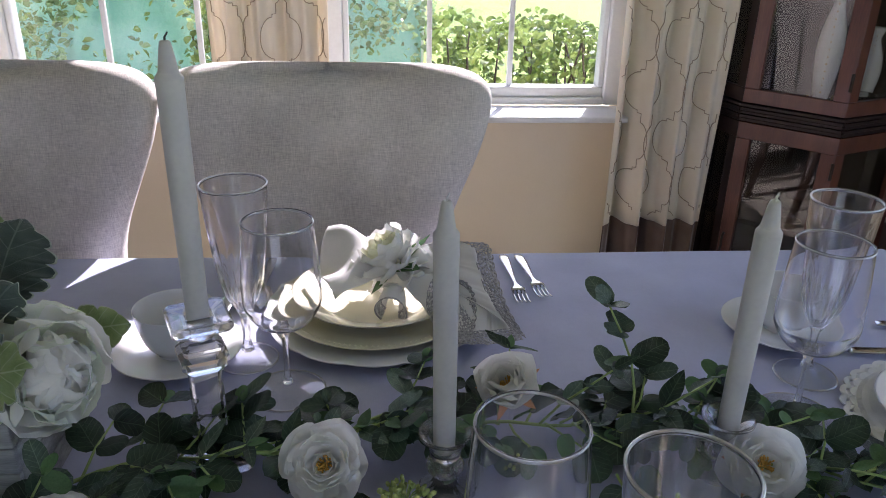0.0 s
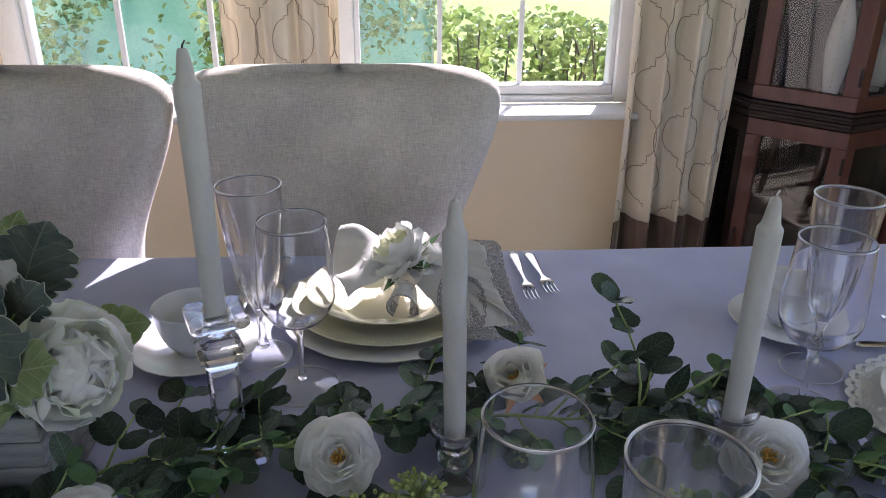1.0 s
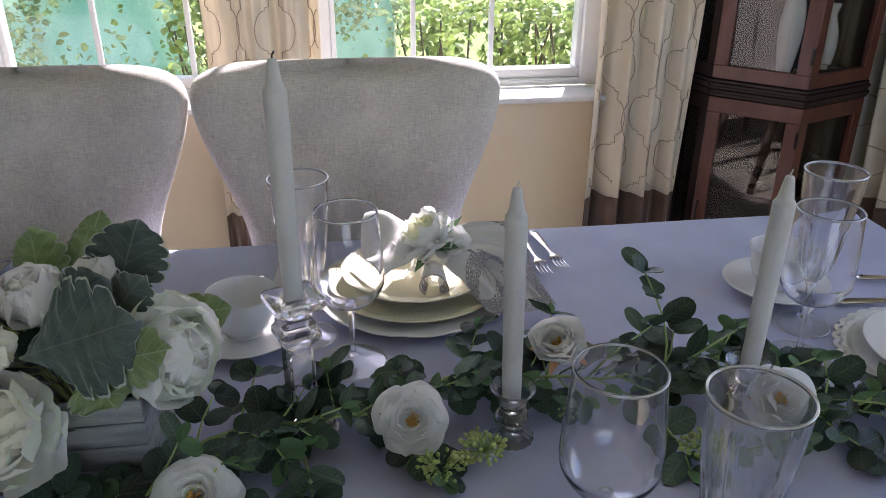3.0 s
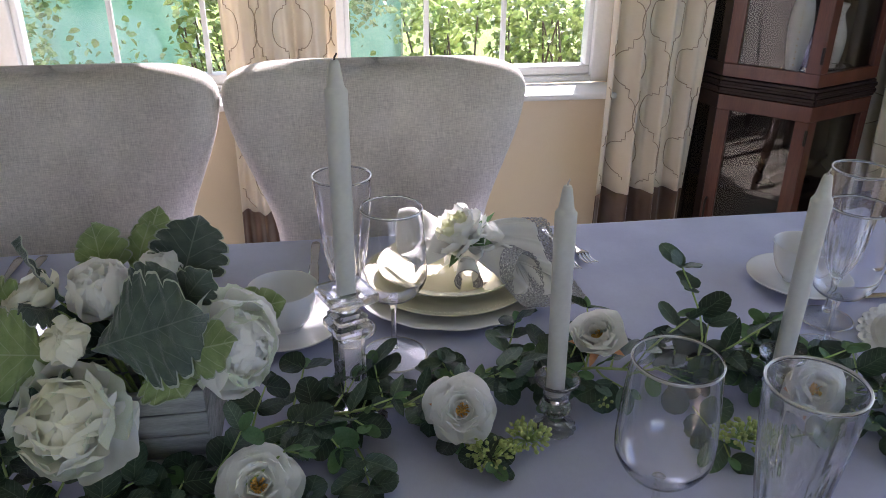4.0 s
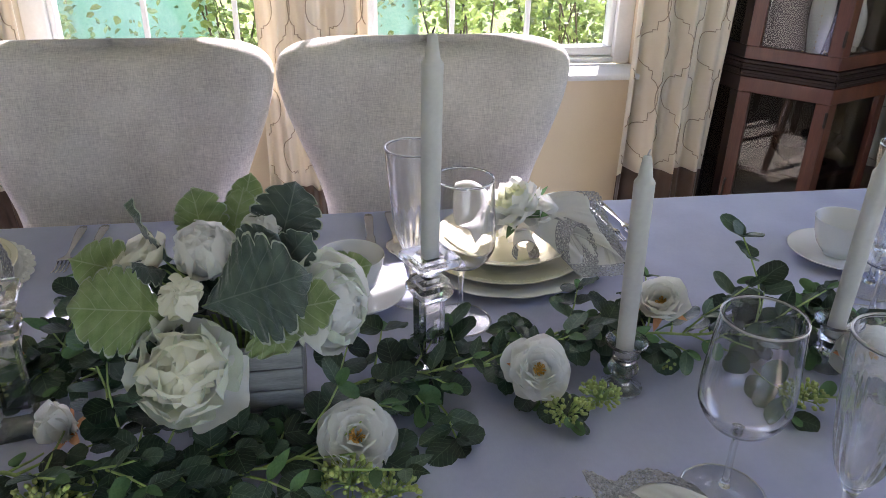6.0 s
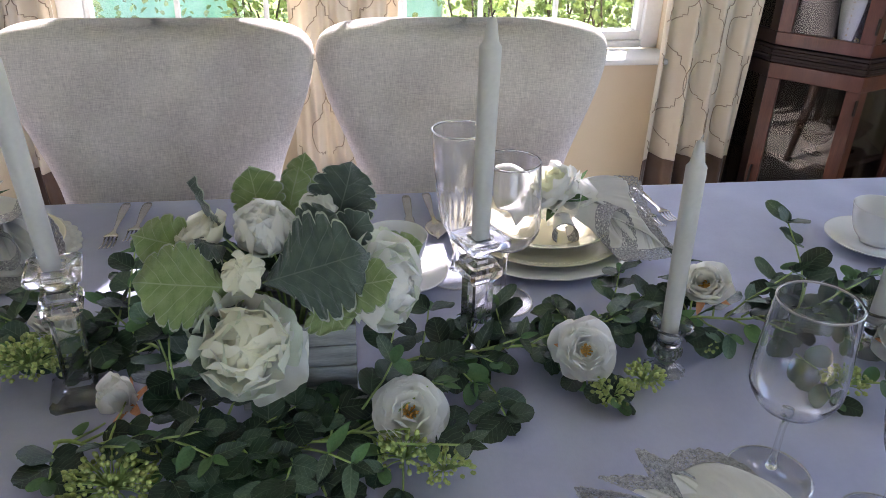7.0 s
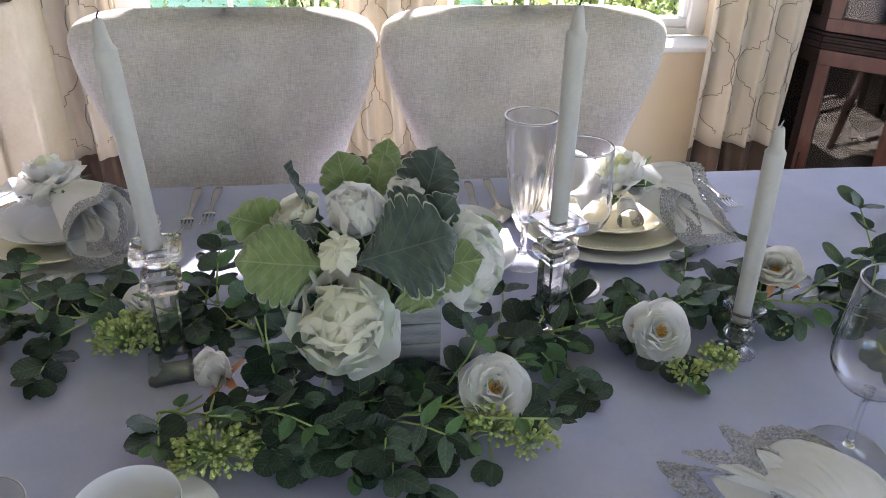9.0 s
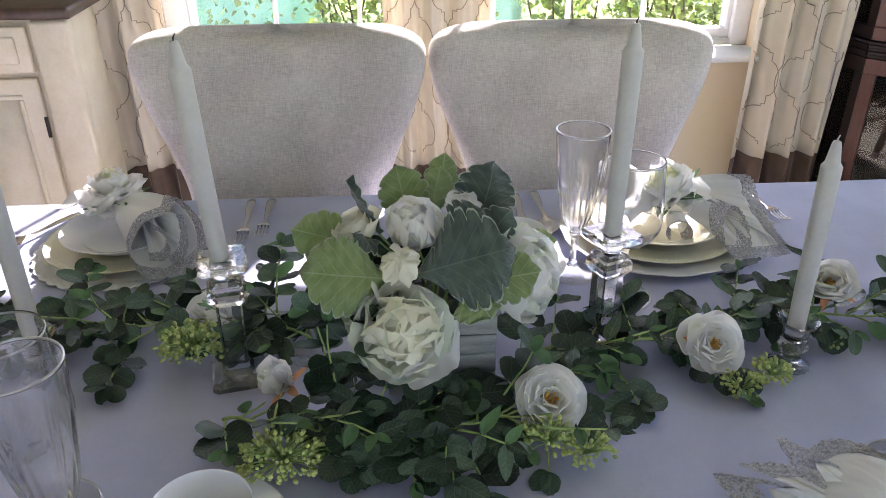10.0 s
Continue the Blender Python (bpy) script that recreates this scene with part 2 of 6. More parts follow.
M_MILLER = surface("felt_leaf", (0.058, 0.090, 0.070), (0.105, 0.145, 0.110), 70, 0.95, 0.6, 900, through_light=0.22, rnd=0.15, sheen=0.5, veins=(0.0165, 0.0009, (0.19, 0.235, 0.185), 0.6))
M_MILLER_GREEN = surface("felt_leaf_light", (0.28, 0.39, 0.15), (0.44, 0.55, 0.26), 70, 0.95, 0.6, 900, through_light=0.42, rnd=0.12, sheen=0.4, veins=(0.0145, 0.0009, (0.56, 0.63, 0.40), 0.65))
M_FELT_EDGE = surface("felt_leaf_edge", (0.46, 0.52, 0.42), (0.62, 0.66, 0.55), 70, 0.95, 0.6, 900, through_light=0.35, rnd=0.1)
M_STEM = surface("green_stem", (0.24, 0.36, 0.10), (0.38, 0.50, 0.18), 60, 0.6, 0.3, 300)
M_BERRY = surface("green_berry", (0.28, 0.37, 0.09), (0.52, 0.58, 0.22), 120, 0.5, 0.2, 500, rnd=0.25)
M_GRASS = surface("lawn_ground", (0.16, 0.26, 0.03), (0.36, 0.46, 0.07), 1.2, 0.9, 0.8, 25, dist=0.03)
M_HEDGE = surface("hedge_leaf", (0.10, 0.17, 0.04), (0.34, 0.42, 0.13), 12, 0.35, 0.3, 120, through_light=0.4, rnd=0.35)
M_SHRUB = surface("shrub_leaf", (0.16, 0.26, 0.10), (0.48, 0.58, 0.36), 12, 0.25, 0.3, 120, through_light=0.35, rnd=0.4)
M_HEDGE_WOOD = surface("hedge_twig", (0.05, 0.04, 0.03), (0.10, 0.08, 0.05), 30, 0.9, 0.4, 200)
M_TEAL = surface("teal_canvas", (0.24, 0.52, 0.48), (0.50, 0.72, 0.68), 4.5, 0.6, 0.15, 90, through_light=0.3)


# ---- shape helpers ----
def part(name, bm, mat, parent=None, label="", smooth=True):
    me = bpy.data.meshes.new(name)
    bm.to_mesh(me)
    bm.free()
    me.materials.append(mat)
    if smooth:
        for p in me.polygons:
            p.use_smooth = True
    ob = new(name, me)
    if parent is not None:
        ob.parent = parent
    if label:
        tagged(ob, label)
    return ob


def thing(name, loc, label, category, group="", kind="", rz=0.0):
    ob = new(name)
    ob.empty_display_size = 0.05
    ob.matrix_world = pose(*loc, 0, 0, rz)
    return tagged(ob, label, category, group, kind)


def add_box(bm, lo, hi, bevel=0.0):
    m = Matrix.LocRotScale(((lo[0] + hi[0]) / 2, (lo[1] + hi[1]) / 2, (lo[2] + hi[2]) / 2), None, (hi[0] - lo[0], hi[1] - lo[1], hi[2] - lo[2]))
    vs = bmesh.ops.create_cube(bm, size=1.0, matrix=m)["verts"]
    if bevel:
        es = list({e for v in vs for e in v.link_edges})
        bmesh.ops.bevel(bm, geom=es, offset=bevel, segments=2, affect="EDGES", profile=0.5)
    return bm


def box(lo, hi, bevel=0.0):
    return add_box(bmesh.new(), lo, hi, bevel)


def lathe(profile, segs=48, flute=None):
    """Turn a profile of (radius, height) round z. flute(angle, i) scales a radius."""
    bm = bmesh.new()
    rings = []
    for i, (r, z) in enumerate(profile):
        if r < 1e-6:
            rings.append([bm.verts.new((0, 0, z))])
            continue
        ring = []
        for k in range(segs):
            a = 2 * math.pi * k / segs
            q = r * (flute(a, i) if flute else 1)
            ring.append(bm.verts.new((q * math.cos(a), q * math.sin(a), z)))
        rings.append(ring)
    for a, b in zip(rings, rings[1:]):
        for k in range(segs):
            j = (k + 1) % segs
            if len(a) == 1 and len(b) == 1:
                continue
            if len(a) == 1:
                bm.faces.new((a[0], b[j], b[k]))
            elif len(b) == 1:
                bm.faces.new((a[k], a[j], b[0]))
            else:
                bm.faces.new((a[k], a[j], b[j], b[k]))
    bmesh.ops.recalc_face_normals(bm, faces=bm.faces)
    return bm


def smooth_profile(points, n=6):
    """A Catmull-Rom line through (r, z) points."""
    out = []
    p = [points[0], *points, points[-1]]
    for i in range(1, len(p) - 2):
        for k in range(n):
            t = k / n
            q = []
            for c in (0, 1):
                a, b, d, e = p[i - 1][c], p[i][c], p[i + 1][c], p[i + 2][c]
                q.append(0.5 * (2 * b + (d - a) * t + (2 * a - 5 * b + 4 * d - e) * t * t + (3 * b - a - 3 * d + e) * t ** 3))
            out.append((max(q[0], 0.0), q[1]))
    out.append(points[-1])
    return out


def tube(bm, pts, r, sides=6, r_end=None):
    """A tapering tube along points."""
    pts = [Vector(p) for p in pts]
    rings = []
    for i, p in enumerate(pts):
        d = (pts[min(i + 1, len(pts) - 1)] - pts[max(i - 1, 0)]).normalized()
        s = d.orthogonal().normalized() if i == 0 else (side - d * side.dot(d)).normalized()
        side = s
        u = d.cross(s)
        q = r if r_end is None else r + (r_end - r) * i / (len(pts) - 1)
        rings.append([bm.verts.new(p + (s * math.cos(2 * math.pi * k / sides) + u * math.sin(2 * math.pi * k / sides)) * q) for k in range(sides)])
    for a, b in zip(rings, rings[1:]):
        for k in range(sides):
            bm.faces.new((a[k], a[(k + 1) % sides], b[(k + 1) % sides], b[k]))
    bm.faces.new(rings[0][::-1])
    bm.faces.new(rings[-1])


# ---- the room ----
WALL_Y, FRAME_Y = 2.45, 2.60       # inner face of the window wall; the sashes' plane
X0, X1, YB, H = -2.6, 1.80, -2.4, 2.6
SILL, HEAD = 0.738, 2.24
WIN_L, WIN_R = -1.16, 0.815
TABLE_Z = 0.76

bm = bmesh.new()
for lo, hi in (((X0, WALL_Y, 0), (WIN_L, WALL_Y + 0.22, H)), ((WIN_R, WALL_Y, 0), (X1, WALL_Y + 0.22, H)),
               ((WIN_L, WALL_Y, 0), (WIN_R, WALL_Y + 0.22, SILL - 0.021)), ((WIN_L, WALL_Y, HEAD), (WIN_R, WALL_Y + 0.22, H))):
    add_box(bm, lo, hi)
tagged(part("wall_north", bm, M_WALL, smooth=False), "beige painted wall with a wide window", "wall", kind="structure")
bm = bmesh.new()
for lo, hi in (((X1, YB, 0), (X1 + 0.2, 0.0, H)), ((X1, 1.5, 0), (X1 + 0.2, WALL_Y + 0.22, H)), ((X1, 0.0, 0), (X1 + 0.2, 1.5, 0.75)), ((X1, 0.0, HEAD), (X1 + 0.2, 1.5, H))):
    add_box(bm, lo, hi)
tagged(part("wall_east", bm, M_WALL, smooth=False), "beige painted wall with a window behind curtains", "wall", kind="structure")
tagged(part("wall_west", box((X0 - 0.2, YB, 0), (X0, WALL_Y + 0.22, H)), M_WALL, smooth=False), "plain beige painted wall", "wall", kind="structure")
# unseen opening added to let fill in from behind
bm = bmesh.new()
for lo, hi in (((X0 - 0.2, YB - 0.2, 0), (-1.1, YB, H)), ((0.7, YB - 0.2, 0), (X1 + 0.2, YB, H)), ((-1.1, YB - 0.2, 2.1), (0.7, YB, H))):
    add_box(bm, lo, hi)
tagged(part("wall_south", bm, M_WALL, smooth=False), "beige painted wall with an added opening for fill light", "wall", kind="structure")
tagged(part("ceiling", box((X0 - 0.2, YB - 0.2, H), (X1 + 0.2, WALL_Y + 0.22, H + 0.15)), M_PLASTER, smooth=False), "white painted ceiling", "ceiling", kind="structure")
floor = tagged(part("floor", box((X0 - 0.2, YB - 0.2, -0.12), (X1 + 0.2, WALL_Y + 0.22, -0.004)), M_GROUT, smooth=False), "beige stone tile floor with narrow joints", "floor", kind="structure")
tagged(part("baseboard", box((X0, WALL_Y - 0.016, 0), (X1, WALL_Y - 0.001, 0.11), 0.004), M_TRIM), "white baseboard", "baseboard", kind="structure")

# the twin window: frame, mullion, muntins, panes, stool
win = thing("window_1", (0, FRAME_Y, SILL), "white twin window with slim vertical bars", "window", kind="structure")
for name, lo, hi in (("window_frame", (WIN_L, -0.045, 0.0), (WIN_L + 0.075, 0.05, HEAD - SILL)),
                     ("window_frame", (WIN_R - 0.06, -0.045, 0.0), (WIN_R, 0.05, HEAD - SILL)),
                     ("window_frame", (WIN_L + 0.075, -0.045, HEAD - SILL - 0.06), (WIN_R - 0.06, 0.05, HEAD - SILL)),
                     ("window_frame", (WIN_L + 0.075, -0.045, 0.0), (WIN_R - 0.06, 0.05, 0.022)),
                     ("mullion", (-0.235, -0.045, 0.022), (-0.085, 0.05, HEAD - SILL - 0.06))):
    part(name, box(lo, hi, 0.004), M_TRIM, win)
for x0, x1, bars in ((WIN_L + 0.075, -0.235, (-0.805, -0.525)), (-0.085, WIN_R - 0.06, (0.186, 0.448))):
    part("sash", box((x0, -0.025, 0.022), (x1, 0.03, 0.054), 0.004), M_TRIM, win)
    part("sash", box((x0, -0.025, HEAD - SILL - 0.095), (x1, 0.03, HEAD - SILL - 0.06), 0.004), M_TRIM, win)
    part("sash", box((x0, -0.025, 0.054), (x0 + 0.018, 0.03, HEAD - SILL - 0.095), 0.004), M_TRIM, win)
    part("sash", box((x1 - 0.018, -0.025, 0.054), (x1, 0.03, HEAD - SILL - 0.095), 0.004), M_TRIM, win)
    for x in bars:
        part("muntin", box((x - 0.008, -0.008, 0.054), (x + 0.008, 0.012, HEAD - SILL - 0.095), 0.003), M_TRIM, win)
    p = part("pane", box((x0 + 0.018, 0.014, 0.054), (x1 - 0.018, 0.018, HEAD - SILL - 0.095)), M_PANE, win, smooth=False)
    p.visible_shadow = False
part("window_sill", box((WIN_L - 0.05, WALL_Y - 0.055 - FRAME_Y, -0.020), (WIN_R + 0.03, -0.045, 0.0), 0.006), M_TRIM, win, "white painted sill")
win2 = thing("window_2", (X1 + 0.1, 0.75, 0.75), "white framed window in the side wall", "window", kind="structure")
for lo, hi in (((-0.04, -0.75, 0), (0.04, -0.69, 1.31)), ((-0.04, 0.69, 0), (0.04, 0.75, 1.31)), ((-0.04, -0.69, 0), (0.04, 0.69, 0.06)), ((-0.04, -0.69, 1.25), (0.04, 0.69, 1.31))):
    part("window_frame", box(lo, hi, 0.004), M_TRIM, win2)
p = part("pane", box((-0.003, -0.69, 0.06), (0.003, 0.69, 1.25)), M_PANE, win2, smooth=False)
p.visible_shadow = False
# the door is made up and unseen; it frames the fill from behind
door = thing("added_door_1", (-0.2, YB - 0.1, 0), "added unseen patio door, glazed in a white frame", "door", kind="structure")
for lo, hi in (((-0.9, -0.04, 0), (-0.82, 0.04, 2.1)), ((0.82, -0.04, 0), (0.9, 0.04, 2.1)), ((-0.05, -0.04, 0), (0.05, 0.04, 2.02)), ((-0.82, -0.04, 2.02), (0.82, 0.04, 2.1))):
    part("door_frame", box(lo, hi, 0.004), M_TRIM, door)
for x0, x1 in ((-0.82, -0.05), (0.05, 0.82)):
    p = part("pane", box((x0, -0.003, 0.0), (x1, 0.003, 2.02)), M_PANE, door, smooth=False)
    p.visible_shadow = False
# added lamp kept low: it fills the chair fronts, little of the cloth
fill_light("fill_light", look((-0.2, YB + 0.02, 0.62), (-0.2, 2, 0.62)), 1.7, 1.1, SOUTH)
fill_light("fill_light", look((X1 + 0.02, 0.75, 1.4), (-1, 0.75, 1.2)), 1.4, 1.2, EAST)

# outside: lawn, teal canvas panels in place of patio chairs, hedge
ground = bmesh.new()
bmesh.ops.create_grid(ground, x_segments=40, y_segments=40, size=120, matrix=Matrix.Translation((0, 0, -0.15)))
tagged(part("ground", ground, M_GRASS), "sunlit yellow-green lawn", "lawn", kind="structure")


def curtain(x0, x1, y, folds, seed, label, tint=None, z0=0.02, z1=2.2, hem=0.40, along_y=False):
    """A hanging curtain in soft folds with an embroidered trellis and a dark band at the bottom."""
    rng = random.Random(seed)
    ph, w = rng.random() * 6, x1 - x0

    def at(u, z, off=0.0):
        k = (z - z0) / (z1 - z0)
        a = 2 * math.pi * folds * u + ph
        amp = 0.034 + 0.012 * math.sin(3 * u + ph)
        d = amp * math.sin(a + 0.35 * math.sin(5 * k + ph)) + 0.012 * math.sin(2.3 * a + 4 * k) - 0.02 * (1 - k)
        x = x0 + w * (u + 0.02 * math.sin(7 * k + 4 * u)) + 0.02 * (1 - k) * (u - 0.5)
        p = Vector((x, y - d - off, z))
        return p

    t = thing("curtain", (0, 0, 0) if not along_y else (0, 0, 0), label, "curtain", "curtains")
    for nm, za, zb, mat in (("panel", hem, z1, M_CURTAIN), ("band", z0, hem - 0.001, M_CURTAIN_BAND)):
        bm = bmesh.new()
        nu, nv = 90, 30 if nm == "panel" else 8
        g = [[bm.verts.new(at(i / nu, za + (zb - za) * j / nv)) for i in range(nu + 1)] for j in range(nv + 1)]
        for j in range(nv):
            for i in range(nu):
                bm.faces.new((g[j][i], g[j][i + 1], g[j + 1][i + 1], g[j + 1][i]))
        ob = part(nm, bm, mat, t, "" if nm == "panel" else "dark brown satin band")
        md = ob.modifiers.new("thickness", "SOLIDIFY")
        md.thickness = 0.002
    # trellis: mirrored bulging lines, in cloth metres; the cloth is about 1.6 times as wide as the folds
    bm = bmesh.new()
    cw, period, colw = w * 1.55, 0.30, 0.155
    arc = [(0.25 + 0.19 * math.sin(a), 0.034 + 0.046 * math.cos(a)) for a in (radians(15 * q - 90) for q in range(13))]
    neck = [(0.75 + 0.19 * math.sin(a), 0.020 - 0.024 * math.cos(a)) for a in (radians(15 * q - 90) for q in range(13))]
    shape = [(0.0, 0.020), (0.03, 0.020), (0.035, 0.034), *arc, (0.465, 0.034), (0.47, 0.020), *neck, (1.0, 0.020)]
    n_col = int(cw / colw) + 2
    for c in range(n_col):
        for s in (-1, 1):
            run = []
            for m in range(int((z1 - hem) / period) + 2):
                for v, xo in shape:
                    zz = hem - 0.1 + (m + v + 0.5 * (c % 2)) * period
                    u = (c * colw + s * xo) / cw
                    if 0.01 < u < 0.99 and hem + 0.004 < zz < z1 - 0.01:
                        run.append(at(u, zz, 0.0026))
                    elif len(run) > 1:
                        tube(bm, run, 0.0016, 4)
                        run = []
                    else:
                        run = []
            if len(run) > 1:
                tube(bm, run, 0.0016, 4)
    part("embroidery", bm, M_EMBROIDERY, t, "brown stitched trellis lines")
    return t


curtain(0.735, 1.055, 2.355, 3.2, 3, "cream curtain with brown trellis embroidery and dark brown hem")
curtain(-0.44, -0.125, 2.33, 3.4, 5, "gathered cream curtain with brown trellis embroidery between the windows")
curtain(-1.52, -1.12, 2.385, 4.1, 8, "cream trellis curtain beside the painted sideboard")

# ---- dining chairs ----
def chair_back(w_low, w_top, z0, z1, thick):
    """An upholstered back: waisted below, wide above, rounded shoulders, padded."""
    bm = bmesh.new()
    nu, nv = 40, 44
    sheets = []
    for side in (-1, 1):
        g = []
        for j in range(nv + 1):
            v = 1 - (1 - j / nv) ** 2.2
            z = z0 + (z1 - z0) * v
            k = min(max((v - 0.42) / 0.50, 0), 1)
            w = w_low + (w_top - w_low) * (k * k * (3 - 2 * k))
            if v > 0.87:
                w *= max(1 - ((v - 0.87) / 0.13) ** 3.6, 0) ** (1 / 4.6)
            row = []
            for i in range(nu + 1):
                u = math.sin(math.pi / 2 * (2 * i / nu - 1))
                s = max(1 - abs(u) ** 9, 0) ** 0.5 * max(1 - v ** 60, 0) ** 0.5
                zz = z + 0.020 * (abs(u) ** 2 - 0.5) * v ** 4
                row.append(bm.verts.new((w * u, side * thick * s + 0.085 * v - 0.03 * u * u * v, zz)))
            g.append(row)
        for j in range(nv):
            for i in range(nu):
                q = (g[j][i], g[j][i + 1], g[j + 1][i + 1], g[j + 1][i])
                bm.faces.new(q if side < 0 else q[::-1])
    bmesh.ops.remove_doubles(bm, verts=bm.verts, dist=0.0004)
    bmesh.ops.recalc_face_normals(bm, faces=bm.faces)
    return bm


def dining_chair(loc, label):
    t = thing("dining_chair", loc, label, "chair", "dining chairs")
    part("backrest", chair_back(0.205, 0.292, 0.44, 1.056, 0.058), M_LINEN, t, "grey-beige linen padded back")
    seat = box((-0.25, -0.50, 0.38), (0.25, 0.03, 0.49), 0.035)
    part("seat", seat, M_LINEN, t, "padded linen seat")
    for x in (-0.21, 0.21):
        for y, lean in ((-0.45, 0.0), (0.02, 0.06)):
            bm = bmesh.new()
            tube(bm, [(x, y + lean, 0.0), (x, y + lean * 0.4, 0.2), (x, y, 0.39)], 0.016, 8, 0.024)
            part("leg", bm, M_LEG, t, "dark turned wooden leg")
    return t


dining_chair((-0.062, 1.415, 0), "linen upholstered dining chair, its top edge lit by the sun")
dining_chair((-0.648, 1.415, 0), "linen upholstered dining chair drawn up to the table")

# ---- dining table and cloth ----
TX0, TX1, TY0, TY1 = -1.75, 0.945, 0.20, 1.325
table = thing("dining_table", ((TX0 + TX1) / 2, (TY0 + TY1) / 2, 0), "long dining table under a white cloth", "table")
hx, hy = (TX1 - TX0) / 2, (TY1 - TY0) / 2
part("tabletop", box((-hx + 0.006, -hy + 0.006, 0.725), (hx - 0.006, hy - 0.006, 0.757), 0.005), M_LEG, table)
for x in (-hx + 0.12, hx - 0.12):
    for y in (-hy + 0.12, hy - 0.12):
        part("leg", box((x - 0.04, y - 0.04, 0), (x + 0.04, y + 0.04, 0.725), 0.006), M_LEG, table)


def tablecloth():
    """Flat over the top with a faint middle crease and ripples; the sides hang in shallow folds."""
    bm = bmesh.new()
    drop, r = 0.30, 0.008
    nx, ny = 220, 110
    ring = 14

    def z_at(x, y):
        z = TABLE_Z + 0.0007 * noise.noise((x * 7, y * 7, 1)) + 0.0006 * noise.noise((x * 2.4, y * 9, 4))
        return z + 0.0016 * math.exp(-((y - 0.755) / 0.004) ** 2) + 0.0012 * math.exp(-((x - 0.30) / 0.004) ** 2)

    g = [[bm.verts.new((TX0 + (TX1 - TX0) * i / nx, TY0 + (TY1 - TY0) * j / ny, z_at(TX0 + (TX1 - TX0) * i / nx, TY0 + (TY1 - TY0) * j / ny))) for i in range(nx + 1)] for j in range(ny + 1)]
    for j in range(ny):
        for i in range(nx):
            bm.faces.new((g[j][i], g[j][i + 1], g[j + 1][i + 1], g[j + 1][i]))
    edge = [(v, (0, -1)) for v in g[0]] + [(g[j][nx], (1, 0)) for j in range(1, ny)] + [(v, (0, 1)) for v in reversed(g[ny])] + [(g[j][0], (-1, 0)) for j in range(ny - 1, 0, -1)]
    prev = [v for v, _ in edge]
    n = len(prev)
    for k in range(1, ring + 1):
        row = []
        for q, (v, o) in enumerate(edge):
            if k <= 4:
                a = math.pi / 2 * k / 4
                out, dz = r * math.sin(a), r * (1 - math.cos(a))
            else:
                f = (k - 4) / (ring - 4)
                out, dz = r + 0.012 * f * (1 + math.sin(q * 0.33 + 2 * math.sin(q * 0.05))), r + drop * f
            row.append(bm.verts.new((v.co.x + o[0] * out, v.co.y + o[1] * out, v.co.z - dz)))
        for q in range(n):
            bm.faces.new((prev[q], row[q], row[(q + 1) % n], prev[(q + 1) % n]))
        prev = row
    bmesh.ops.recalc_face_normals(bm, faces=bm.faces)
    return bm


tagged(part("tablecloth", tablecloth(), M_TABLECLOTH), "white cotton tablecloth, blue shade in its colour, with a pressed middle crease", "tablecloth")

# ---- candles and holders ----
def candle(x, y, z, length, lean, label, burnt=True):
    t = thing("taper_candle", (x, y, z), label, "candle", "taper candles")
    t.matrix_world = pose(x, y, z, lean[1], lean[0], 0)
    prof = [(0.0, 0), (0.0105, 0), (0.0112, 0.004), (0.0118, length * 0.4), (0.0123, length - 0.0320), (0.0122, length - 0.0312), (0.0092, length - 0.0268), (0.0088, length - 0.0262), (0.0074, length - 0.0170), (0.0058, length - 0.0060), (0.0046, length - 0.0010), (0.0032, length), (0, length)]
    part("wax", lathe(prof, 32), M_CANDLE, t)
    bm = bmesh.new()
    tube(bm, [(0, 0, length - 0.001), (0.0003, 0, length + 0.003), (0.0018, 0.0006, length + 0.005), (0.0026, 0.001, length + 0.007)], 0.0011, 6, 0.0008)
    part("wick", bm, M_WICK if burnt else M_CANDLE, t, "charred wick" if burnt else "short white wick")


def square_ring(bm, prof, chamfer=0.30):
    """A square prism turned from (half width, height) rows."""
    rings = []
    for w, z in prof:
        c = w * chamfer
        rings.append([bm.verts.new((x, y, z)) for x, y in ((w, w - c), (w - c, w), (c - w, w), (-w, w - c), (-w, c - w), (c - w, -w), (w - c, -w), (w, c - w))])
    for a, b in zip(rings, rings[1:]):
        for k in range(8):
            bm.faces.new((a[k], a[(k + 1) % 8], b[(k + 1) % 8], b[k]))
    bm.faces.new(rings[0][::-1])
    bm.faces.new(rings[-1])
    bmesh.ops.recalc_face_normals(bm, faces=bm.faces)
    return bm


